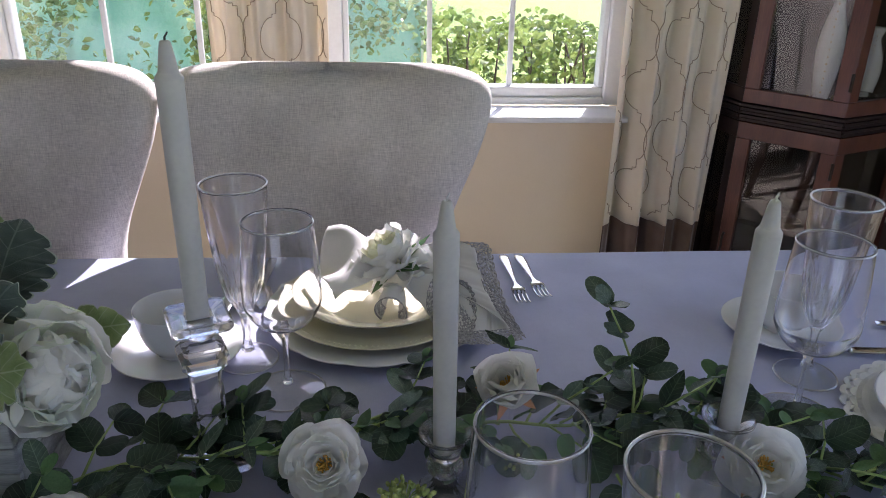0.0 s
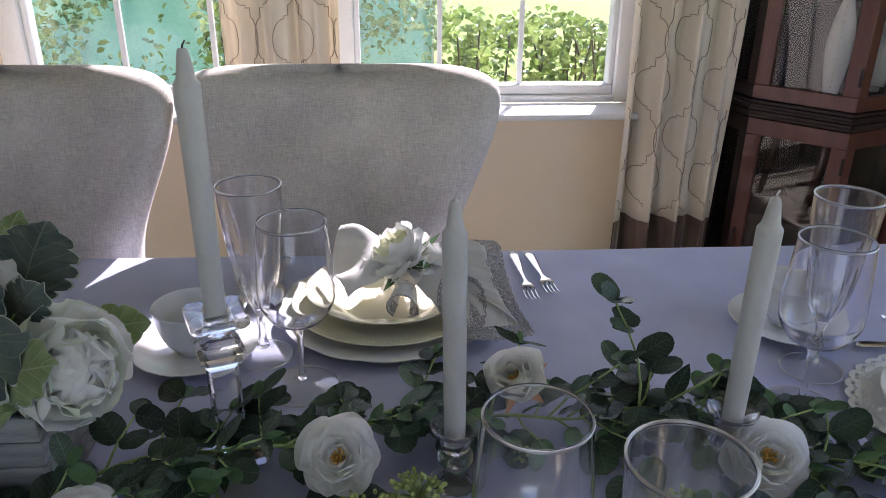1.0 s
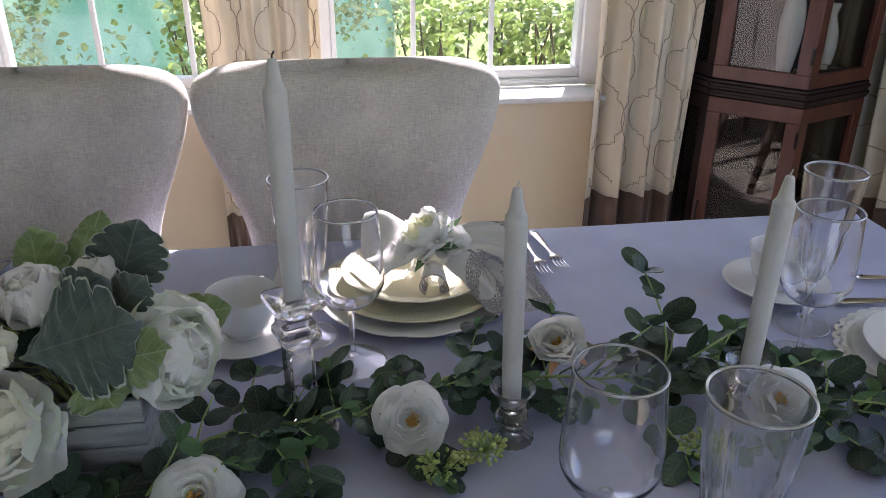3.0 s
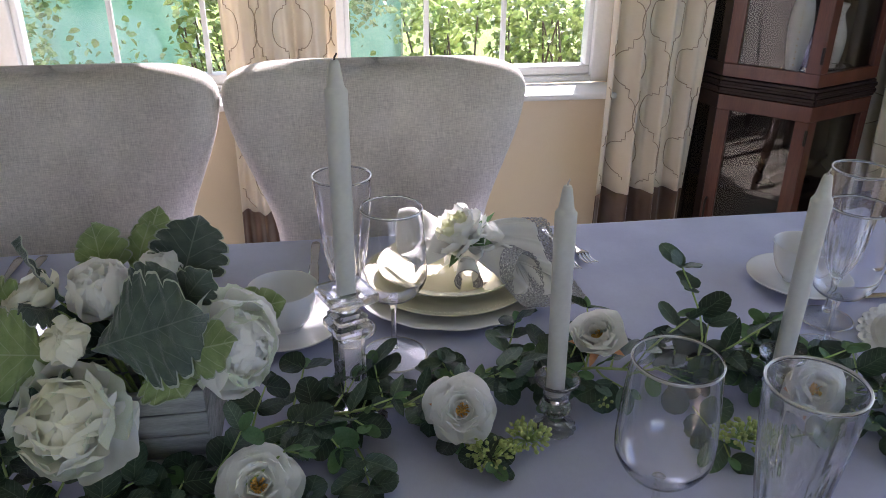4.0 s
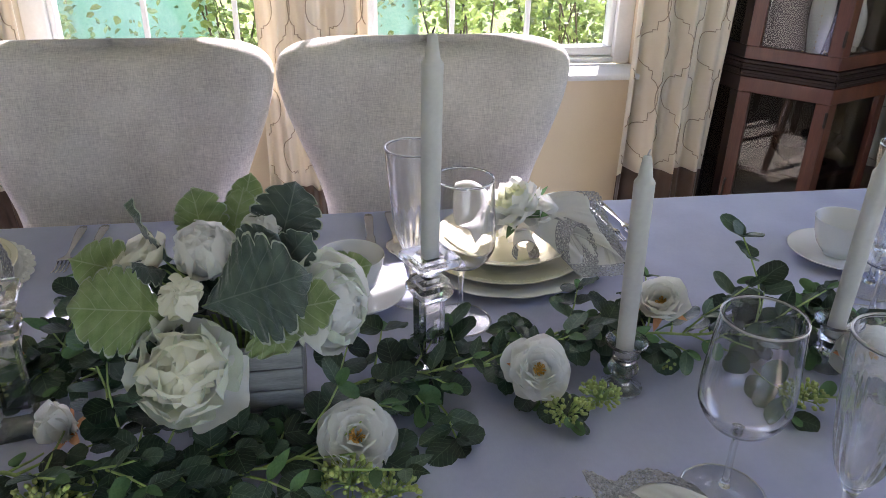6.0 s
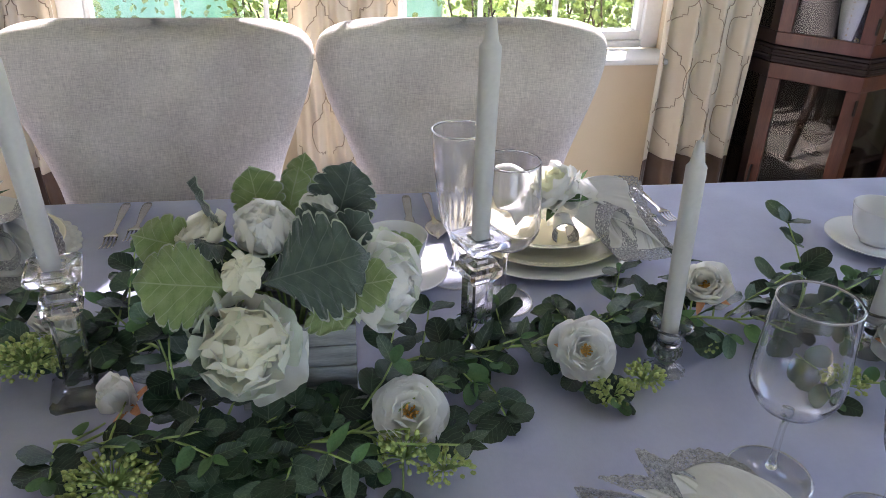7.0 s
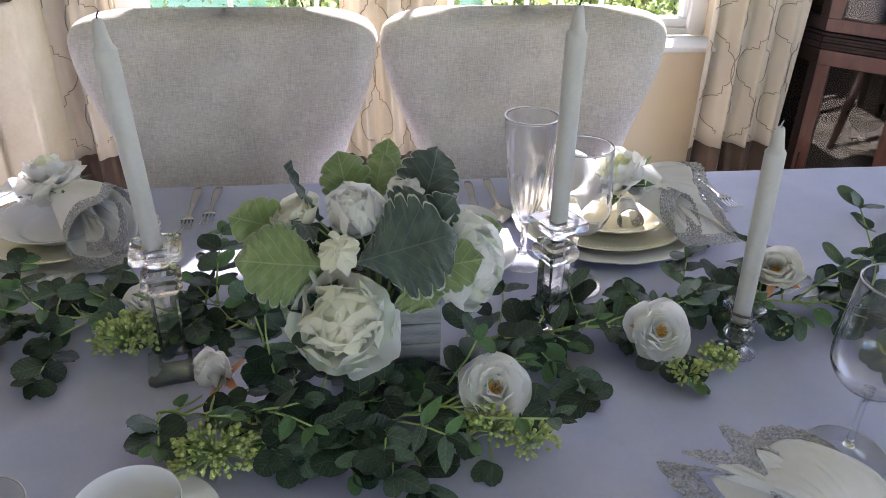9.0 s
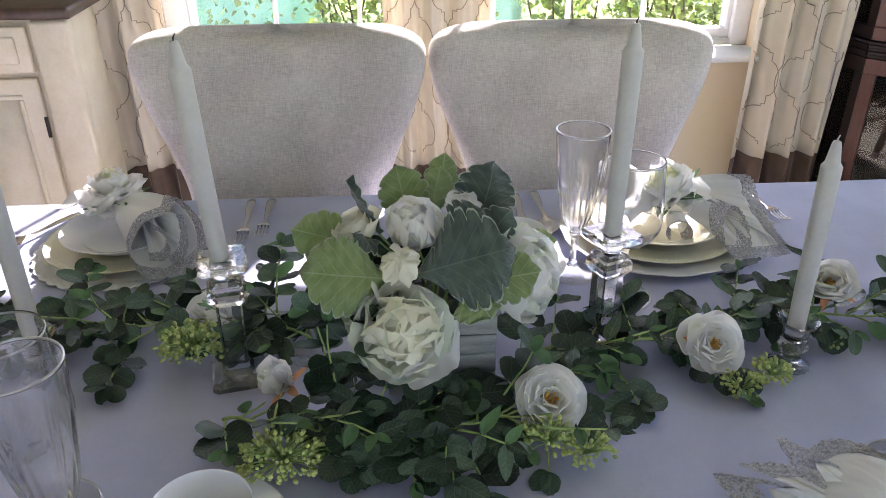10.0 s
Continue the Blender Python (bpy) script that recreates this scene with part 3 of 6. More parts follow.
def tall_holder(x, y, rz, label):
    t = thing("crystal_candlestick", (x, y, TABLE_Z + 0.002), label, "candlestick", "square crystal candlesticks", rz=rz)
    shaft = [(0.033, 0), (0.0345, 0.002), (0.0345, 0.010), (0.030, 0.014), (0.020, 0.018), (0.0155, 0.023), (0.0150, 0.030), (0.0158, 0.118), (0.0205, 0.124), (0.0235, 0.129), (0.0235, 0.137), (0.0195, 0.142), (0.0195, 0.147), (0.013, 0.151)]
    part("column", square_ring(bmesh.new(), shaft, 0.16), M_CRYSTAL, t, smooth=False)
    part("knop", lathe(smooth_profile([(0.0, 0.1515), (0.009, 0.1515), (0.0145, 0.1565), (0.009, 0.1615), (0.0, 0.1615)], 3), 20), M_CRYSTAL, t)
    part("socket", square_ring(bmesh.new(), [(0.016, 0.162), (0.0275, 0.168), (0.0295, 0.171), (0.0295, 0.178), (0.0275, 0.180), (0.0135, 0.180), (0.0125, 0.168)], 0.14), M_CRYSTAL, t, smooth=False)


def round_holder(x, y, label):
    t = thing("glass_candle_holder", (x, y, TABLE_Z + 0.002), label, "candle holder", "round glass candle holders")
    rib = lambda a, i: 1 + 0.03 * math.cos(16 * a)
    part("foot", lathe(smooth_profile([(0.0, 0), (0.024, 0), (0.0265, 0.002), (0.025, 0.005), (0.014, 0.012), (0.0095, 0.017), (0.0, 0.018)], 4), 64, rib), M_CRYSTAL, t)
    part("knop", lathe(smooth_profile([(0.0, 0.0185), (0.010, 0.0185), (0.0175, 0.026), (0.019, 0.032), (0.015, 0.040), (0.0, 0.041)], 4), 32, rib), M_CRYSTAL, t, smooth=False)
    part("cup", lathe(smooth_profile([(0.0, 0.0415), (0.013, 0.0415), (0.016, 0.048), (0.018, 0.060), (0.026, 0.068), (0.0275, 0.070), (0.026, 0.072), (0.0175, 0.066), (0.0135, 0.055), (0.013, 0.048), (0.0, 0.047)], 4), 48), M_CRYSTAL, t)


tall_holder(-0.642, 0.755, 12, "tall square crystal candlestick beside the flower box")
tall_holder(-0.152, 0.787, 22, "tall square crystal candlestick beside the teacup")
candle(-0.646, 0.762, 0.935, 0.268, (-2.1, 2.1), "white taper candle with a burnt wick in crystal")
candle(-0.152, 0.787, 0.935, 0.270, (0, 0), "tall white taper candle, once lit, in crystal")
round_holder(0.092, 0.729, "low round pressed-glass candle holder in the garland")
round_holder(0.389, 0.740, "low round pressed-glass candle holder among roses")
round_holder(-0.895, 0.768, "low round pressed-glass candle holder in green leaves")
candle(0.091, 0.731, 0.812, 0.264, (-0.6, -1.8), "white taper candle in a low glass holder", False)
candle(0.389, 0.738, 0.812, 0.266, (-0.8, 2.0), "white taper candle beside a white rose", False)
candle(-0.895, 0.768, 0.812, 0.262, (0, 0), "white taper candle at the garland", False)


# ---- glasses ----
def foot_edge(t, r, z):
    """The rounded edge of a glass's foot."""
    part("foot_edge", lathe([(r + 0.0010 * math.cos(a), z + 0.0010 * math.sin(a)) for a in (math.pi * q / 4 for q in range(9))], 64), M_RIM, t)


def wine_glass(x, y, label, h=0.224, foot=0.0455):
    t = thing("wine_glass", (x, y, TABLE_Z + 0.002), label, "wine glass", "wine glasses")
    part("foot", lathe(smooth_profile([(0.0, 0.0), (foot - 0.002, 0.0), (foot, 0.0012), (foot - 0.002, 0.0022), (0.018, 0.005), (0.0065, 0.012), (0.0, 0.0125)], 5), 64), M_FOOT, t)
    foot_edge(t, foot - 0.0006, 0.0014)
    part("stem", lathe(smooth_profile([(0.0, 0.0126), (0.0062, 0.0126), (0.0042, 0.022), (0.0036, 0.05), (0.0042, 0.075), (0.007, h * 0.395), (0.0, h * 0.397)], 5), 24), M_CRYSTAL, t)
    z = h * 0.4
    outer = [(0.0, z), (0.010, z + 0.001), (0.030, z + 0.009), (0.0435, z + 0.028), (0.0465, z + 0.045), (0.0445, z + 0.085), (0.0405, h - 0.001), (0.0403, h)]
    inner = [(0.0397, h), (0.0395, h - 0.001), (0.0436, z + 0.085), (0.0456, z + 0.046), (0.0426, z + 0.0295), (0.0293, z + 0.0105), (0.010, z + 0.0036), (0.0, z + 0.0034)]
    part("bowl", lathe(smooth_profile(outer, 7) + smooth_profile(inner, 7), 72), M_GLASS, t)
    part("rim", lathe([(0.0400 + 0.0011 * math.cos(a), h + 0.0004 + 0.0011 * math.sin(a)) for a in (math.pi * q / 4 for q in range(9))], 72), M_RIM, t)
    return t


def flute_glass(x, y, label, h=0.244):
    t = thing("champagne_flute", (x, y, TABLE_Z + 0.002), label, "champagne flute", "champagne flutes")
    part("foot", lathe(smooth_profile([(0.0, 0.0), (0.037, 0.0), (0.0392, 0.0015), (0.037, 0.003), (0.016, 0.006), (0.007, 0.014), (0.0, 0.0145)], 5), 64), M_FOOT, t)
    foot_edge(t, 0.0386, 0.0017)
    facet = lambda a, i: 1 + 0.06 * math.cos(6 * a)
    part("stem", lathe(smooth_profile([(0.0, 0.0146), (0.008, 0.0146), (0.0052, 0.030), (0.0058, 0.062), (0.0095, 0.074), (0.0, 0.0745)], 5), 36, facet), M_CRYSTAL, t)
    z = 0.075
    outer = [(0.0, z), (0.009, z + 0.001), (0.020, z + 0.018), (0.028, z + 0.045), (0.034, z + 0.09), (0.0385, z + 0.135), (0.0405, h)]
    inner = [(0.0390, h), (0.0368, z + 0.135), (0.0322, z + 0.09), (0.026, z + 0.047), (0.0175, z + 0.021), (0.007, z + 0.006), (0.0, z + 0.005)]
    no = len(smooth_profile(outer, 8))

    def cut(a, i):
        # vertical cuts of uneven height in the lower half of the outer wall
        f = i / no
        if i >= no:
            return 1.0
        top = 0.62 + 0.12 * math.cos(4 * a) + 0.05 * math.cos(9 * a)
        return 1 - 0.055 * max(min((top - f) * 8, 1), 0) * (0.5 + 0.5 * math.cos(20 * a)) * min(f * 6, 1)

    part("bowl", lathe(smooth_profile(outer, 8) + smooth_profile(inner, 8), 120, cut), M_CUTGLASS, t)
    part("rim", lathe([(0.0399 + 0.0012 * math.cos(a), h + 0.0004 + 0.0012 * math.sin(a)) for a in (math.pi * q / 4 for q in range(9))], 72), M_RIM, t)
    return t


wine_glass(-0.087, 0.915, "clear wine glass beside a stacked place setting")
wine_glass(0.524, 0.836, "clear wine glass beside a candle")
wine_glass(0.133, 0.531, "empty clear wine glass on the open tablecloth")
wine_glass(-0.800, 0.535, "clear wine glass beside a cut flute")
flute_glass(-0.147, 0.992, "cut-glass champagne flute behind a teacup")
flute_glass(0.582, 0.921, "cut-glass champagne flute behind a wine glass")
flute_glass(0.215, 0.455, "cut-glass champagne flute beside an empty wine glass")
flute_glass(-0.752, 0.460, "cut-glass champagne flute near the garland's end")


# ---- china ----
def tea_cup(x, y, rz, label, high=1.0):
    t = thing("saucer", (x, y, TABLE_Z + 0.002), "plain white china saucer under a cup", "saucer", "saucers")
    part("dish", lathe(smooth_profile([(0.0, 0.003), (0.024, 0.003), (0.026, 0.0), (0.029, 0.0), (0.031, 0.003), (0.06, 0.008), (0.082, 0.0145), (0.0840, 0.0155), (0.082, 0.0165), (0.058, 0.0105), (0.030, 0.0065), (0.0, 0.006)], 4), 72), M_CHINA, t)
    c = thing("tea_cup", (x, y, TABLE_Z + 0.0095), label, "cup", "teacups", rz=rz)
    prof = [(0.0, 0.002), (0.022, 0.002), (0.023, 0.0), (0.026, 0.0), (0.028, 0.004), (0.039, 0.018), (0.046, 0.038), (0.0500, 0.063), (0.0508, 0.0645), (0.0495, 0.0645), (0.0436, 0.038), (0.036, 0.020), (0.022, 0.007), (0.0, 0.006)]
    part("bowl", lathe(smooth_profile([(r, h * high) for r, h in prof], 5), 64), M_CHINA, c)
    bm = bmesh.new()
    tube(bm, [(0.0485, 0, 0.052), (0.060, 0, 0.057), (0.072, 0, 0.052), (0.076, 0, 0.040), (0.068, 0, 0.027), (0.055, 0, 0.022), (0.0415, 0, 0.022)], 0.0036, 10, 0.003)
    part("handle", bm, M_CHINA, c)


tea_cup(-0.240, 1.005, 70, "white china teacup on its saucer")
tea_cup(0.605, 1.035, 30, "white china teacup beside a flute glass")
tea_cup(-0.630, 0.477, 200, "white china teacup near the garland", 0.72)
tea_cup(0.30, 0.40, 20, "white china teacup near a cut flute")


def plate(x, y, z, r, rim_h, mat, name, label, wave=0.0, waves=0, bead=False, well=0.62):
    t = thing(name, (x, y, z), label, "plate", "plates")
    prof = [(0.0, 0.003), (r * 0.52, 0.003), (r * 0.55, 0.0), (r * 0.60, 0.0), (r * 0.62, 0.004), (r * 0.72, rim_h * 0.45), (r * 0.97, rim_h - 0.001), (r, rim_h), (r * 0.985, rim_h + 0.0016), (r * 0.72, rim_h * 0.45 + 0.003), (r * well, 0.0072), (r * 0.5, 0.006), (0.0, 0.006)]
    sp = smooth_profile(prof, 4)
    fl = (lambda a, i: 1 + wave * abs(math.sin(waves * a / 2)) * min(max((sp[i][0] / r - 0.7) * 4, 0), 1)) if wave else None
    part("dish", lathe(sp, max(96, waves * 8), fl), mat, t)
    if bead:
        bm = bmesh.new()
        for k in range(110):
            a = 2 * math.pi * k / 110
            bmesh.ops.create_icosphere(bm, subdivisions=1, radius=0.0016, matrix=Matrix.Translation((r * 0.93 * math.cos(a), r * 0.93 * math.sin(a), rim_h * 0.93 + 0.0012)))
        part("beading", bm, mat, t, "small raised beads")
    return t


def doily(x, y, r, label):
    """A pressed lace mat with scallops, eyelets and a raised ring."""
    bm = bmesh.new()
    n, scal = 36 * 8, 36
    def rad(a):
        return r * (0.965 + 0.035 * abs(math.sin(scal * a / 2)) ** 0.7)
    rows = [0.0, 0.55, 0.80, 0.86, 0.90, 0.925, 0.955, 1.0]
    for side in (0, 1):
        g = []
        for f in rows:
            ring = []
            for k in range(n):
                a = 2 * math.pi * k / n
                q = rad(a) * f if f > 0.9 else r * 0.97 * f
                z = 0.0005 + side * (0.0022 + (0.0012 if f in (0.86, 0.925) else 0))
                ring.append(bm.verts.new((q * math.cos(a), q * math.sin(a), z)))
            g.append(ring)
        for j in range(len(rows) - 1):
            for k in range(n):
                # eyelets: one gap in each scallop, and a finer row inside
                if rows[j] == 0.925 and k % 8 in (3, 4):
                    continue
                if rows[j] == 0.86 and k % 4 == 1:
                    continue
                q = (g[j][k], g[j][(k + 1) % n], g[j + 1][(k + 1) % n], g[j + 1][k])
                bm.faces.new(q)
        if side == 0:
            low = g[-1]
    for k in range(n):
        bm.faces.new((low[k], low[(k + 1) % n], g[-1][(k + 1) % n], g[-1][k]))
    bmesh.ops.remove_doubles(bm, verts=bm.verts, dist=0.00001)
    ob = part("doily_mat", bm, M_DOILY, smooth=False)
    ob.matrix_world = pose(x, y, TABLE_Z + 0.002)
    return tagged(ob, label, "place mat", "lace place mats")


PA, PB, PC, PD = (0.020, 1.102), (-0.895, 1.135), (0.735, 0.80), (0.12, 0.33)
plate(*PA, TABLE_Z + 0.002, 0.157, 0.014, M_CHINA, "charger_plate", "white charger plate with a softly waved rim", 0.02, 14)
plate(*PA, TABLE_Z + 0.0125, 0.139, 0.016, M_CREAMCHINA, "dinner_plate", "cream dinner plate with a beaded edge", bead=True)
plate(*PA, TABLE_Z + 0.024, 0.116, 0.024, M_CREAMCHINA, "salad_plate", "deep cream salad plate under a napkin")
doily(*PB, 0.152, "white lace place mat with a scalloped edge")
plate(*PB, TABLE_Z + 0.006, 0.128, 0.016, M_CREAMCHINA, "dinner_plate", "cream dinner plate on a lace mat", bead=True)
plate(*PB, TABLE_Z + 0.0175, 0.100, 0.024, M_CHINA, "salad_plate", "white salad plate under a napkin")
doily(*PC, 0.152, "white lace place mat with eyelets near the table's end")
plate(*PC, TABLE_Z + 0.006, 0.115, 0.016, M_CHINA, "dinner_plate", "white dinner plate on a lace mat")
plate(*PD, TABLE_Z + 0.002, 0.135, 0.016, M_CHINA, "dinner_plate", "white dinner plate under a lace-edged napkin")


# ---- cutlery ----
def cutlery(kind, x, y, rz, label, length=0.19):
    t = thing(kind, (x, y, TABLE_Z + 0.0035), label, kind, kind + "s", rz=rz)
    L = length
    bm = bmesh.new()
    rows = []
    if kind == "fork":
        prof = [(0, 0.0065), (0.012, 0.0085), (0.05, 0.0068), (0.09, 0.0038), (L - 0.075, 0.0032), (L - 0.062, 0.006), (L - 0.055, 0.0105), (L - 0.045, 0.0118)]
    elif kind == "spoon":
        prof = [(0, 0.0065), (0.012, 0.0085), (0.05, 0.0068), (0.09, 0.0038), (L - 0.058, 0.0036), (L - 0.05, 0.008), (L - 0.038, 0.0165), (L - 0.022, 0.0195), (L - 0.008, 0.014), (L, 0.003)]
    else:
        prof = [(0, 0.006), (0.015, 0.0085), (0.06, 0.0075), (0.095, 0.006), (0.10, 0.0085), (L - 0.05, 0.0095), (L - 0.015, 0.0085), (L, 0.002)]
    for s, w in prof:
        f = s / L
        z = 0.004 + 0.010 * max(f - 0.5, 0) * math.sin(min(max((f - 0.5) * 2, 0), 1) * math.pi) * 2 + 0.004 * (1 - f) * math.sin(math.pi * f)
        cup = 0.006 if kind == "spoon" and f > 0.72 else 0.0
        row = []
        for i in range(7):
            u = i / 3 - 1
            row.append(bm.verts.new((w * u, s, z + cup * (u * u - 1) + (0.0012 * (1 - u * u) if not cup else 0))))
        rows.append(row)
    for a, b in zip(rows, rows[1:]):
        for i in range(6):
            bm.faces.new((a[i], a[i + 1], b[i + 1], b[i]))
    ob = part("handle" if kind == "fork" else "body", bm, M_STEEL, t)
    md = ob.modifiers.new("thickness", "SOLIDIFY")
    md.thickness = 0.0018
    if kind == "fork":
        for k in range(4):
            bx = -0.0094 + k * 0.00627
            bm = bmesh.new()
            pts = [(bx * 0.98, L - 0.047, 0.0078), (bx, L - 0.032, 0.0062), (bx, L - 0.015, 0.0072), (bx, L, 0.0115)]
            tube(bm, pts, 0.0016, 6, 0.0009)
            part("tine", bm, M_STEEL, t)
    return t


cutlery("fork", -0.705, 1.305, 182, "polished steel fork lying beside a lace mat")
cutlery("fork", -0.667, 1.305, 180, "polished steel salad fork, tines towards the garland", 0.168)
cutlery("fork", 0.238, 1.304, 181.5, "polished steel fork beside the stacked plates")
cutlery("fork", 0.264, 1.303, 185, "polished steel salad fork beside another fork", 0.172)
cutlery("knife", -0.194, 1.298, 178, "steel table knife, handle towards the chair", 0.205)
cutlery("spoon", -0.155, 1.306, 180, "steel spoon beside a knife", 0.18)
cutlery("knife", 0.668, 0.972, 262, "steel knife beside a lace mat", 0.205)
cutlery("spoon", 0.755, 1.045, 255, "steel spoon near the table's end", 0.18)
cutlery("spoon", -1.02, 1.27, 150, "steel spoon beyond the lace mat", 0.17)

# ---- flower box ----
planter = thing("wooden_planter_box", (-0.378, 0.77, TABLE_Z + 0.002), "whitewashed plank box holding flowers", "planter", rz=0)
for k in range(4):
    z0, z1 = 0.029 * k, 0.029 * k + 0.0275
    part("plank", box((-0.068, -0.068, z0), (0.068, -0.060, z1), 0.0012), M_PLANK, planter)
    part("plank", box((-0.068, 0.060, z0), (0.068, 0.068, z1), 0.0012), M_PLANK, planter)
    part("plank", box((-0.068, -0.0595, z0), (-0.060, 0.0595, z1), 0.0012), M_PLANK, planter)
    part("plank", box((0.060, -0.0595, z0), (0.068, 0.0595, z1), 0.0012), M_PLANK, planter)
part("bottom", box((-0.0595, -0.0595, 0.002), (0.0595, 0.0595, 0.008)), M_PLANK, planter)


# ---- curio cabinet in the corner ----
def curio():
    t = thing("curio_cabinet", (0, 0, 0), "dark cherry corner curio cabinet with glass doors", "cabinet")
    # plan of the front, from the window wall round to the side wall
    plan = [(1.065, 2.44), (1.096, 2.288), (1.299, 2.088), (1.575, 2.200), (1.645, 2.44)]
    faces = list(zip(plan, plan[1:]))

    def slab(a, b, z0, z1, out=0.0, depth=0.03, inset=0.0):
        d = Vector((b[0] - a[0], b[1] - a[1])).normalized()
        n = Vector((d.y, -d.x))
        p, q = Vector(a) + d * inset + n * out, Vector(b) - d * inset + n * out
        bm = bmesh.new()
        lo = [bm.verts.new((v.x, v.y, z)) for z in (z0, z1) for v in (p, q, q - n * depth, p - n * depth)]
        for f in ((0, 1, 2, 3), (7, 6, 5, 4), (0, 4, 5, 1), (1, 5, 6, 2), (2, 6, 7, 3), (3, 7, 4, 0)):
            bm.faces.new([lo[i] for i in f])
        bmesh.ops.recalc_face_normals(bm, faces=bm.faces)
        bmesh.ops.bevel(bm, geom=list(bm.edges), offset=0.0015, segments=1, affect="EDGES")
        return bm

    for i, (a, b) in enumerate(faces):
        L = math.hypot(b[0] - a[0], b[1] - a[1])
        # front faces take the lighter cherry, side faces the copy coloured as shaded
        mat = M_CHERRY if i in (1, 2) else M_CHERRY_SHADED
        part("plinth", slab(a, b, 0.0, 0.12, 0.008), M_CHERRY_SHADED, t)
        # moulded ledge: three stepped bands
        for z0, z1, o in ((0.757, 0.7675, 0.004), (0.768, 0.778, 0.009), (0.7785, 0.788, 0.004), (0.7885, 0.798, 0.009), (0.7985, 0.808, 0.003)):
            part("moulding", slab(a, b, z0, z1, o), M_CHERRY_SHADED, t, smooth=False)
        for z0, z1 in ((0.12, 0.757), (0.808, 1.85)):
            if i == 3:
                part("end_panel", slab(a, b, z0 + 0.004, z1 - 0.003, 0, 0.018), M_CHERRY_SHADED, t, smooth=False)
                continue
            d = part("door" if i == 1 else "side_panel", slab(a, b, z0 + 0.004, z0 + 0.045, 0, 0.018), mat, t, smooth=False)
            part("rail", slab(a, b, z1 - 0.052, z1 - 0.003, 0, 0.018), mat, d, smooth=False)
            va = Vector((b[0] - a[0], b[1] - a[1])) / L
            st = 0.042 if i == 1 else 0.036
            a2 = (a[0] + va.x * st, a[1] + va.y * st)
            b2 = (b[0] - va.x * st, b[1] - va.y * st)
            part("stile", slab(a, a2, z0 + 0.045, z1 - 0.052, 0, 0.018), mat, d, smooth=False)
            part("stile", slab(b2, b, z0 + 0.045, z1 - 0.052, 0, 0.018), mat, d, smooth=False)
            g = part("pane", slab(a2, b2, z0 + 0.045, z1 - 0.052, -0.012, 0.004), M_CABGLASS, d, smooth=False)
            if i == 1:
                q = (a[0] + va.x * 0.016 - va.y * -0.0 , a[1] + va.y * 0.016)
                n = Vector((va.y, -va.x))
                zc = 0.36 if z0 < 0.5 else 1.2
                bm = bmesh.new()
                c = Vector((q[0], q[1])) + n * 0.006
                tube(bm, [(c.x + n.x * k, c.y + n.y * k, zc + dz) for k, dz in ((-0.002, -0.04), (0.008, -0.034), (0.012, -0.012), (0.008, 0.0), (0.012, 0.012), (0.008, 0.034), (-0.002, 0.04))], 0.004, 8)
                part("handle", bm, M_IRON, d, "dark curled metal pull")
                for zh in (z0 + 0.1, z1 - 0.1):
                    hq = Vector((b[0] - va.x * 0.003, b[1] - va.y * 0.003)) + n * 0.003
                    part("hinge", box((hq.x - 0.004, hq.y - 0.004, zh - 0.025), (hq.x + 0.004, hq.y + 0.004, zh + 0.025), 0.002), M_IRON, d)
    inner = [(1.085, 2.435), (1.122, 2.310), (1.303, 2.120), (1.550, 2.222), (1.618, 2.435)]
    for z in (0.10, 0.43, 0.775, 1.16, 1.5):
        bm = bmesh.new()
        lo = [bm.verts.new((x, y, z)) for x, y in inner]
        hi = [bm.verts.new((x, y, z + 0.016)) for x, y in inner]
        bm.faces.new(lo[::-1])
        bm.faces.new(hi)
        for k in range(len(inner)):
            j = (k + 1) % len(inner)
            bm.faces.new((lo[k], lo[j], hi[j], hi[k]))
        part("shelf", bm, M_CHERRY_SHADED, t, smooth=False)
    part("back_panel", box((1.085, 2.436, 0.0), (1.63, 2.446, 1.85)), M_CHERRY_SHADED, t, smooth=False)
    bm = bmesh.new()
    out = [(1.050, 2.444), (1.080, 2.270), (1.297, 2.066), (1.597, 2.182), (1.670, 2.444)]
    lo = [bm.verts.new((x, y, 1.85)) for x, y in out]
    hi = [bm.verts.new((x, y, 1.92)) for x, y in out]
    bm.faces.new(lo[::-1])
    bm.faces.new(hi)
    for k in range(len(out)):
        j = (k + 1) % len(out)
        bm.faces.new((lo[k], lo[j], hi[j], hi[k]))
    part("crown", bm, M_CHERRY_SHADED, t, smooth=False)
    return t


curio()

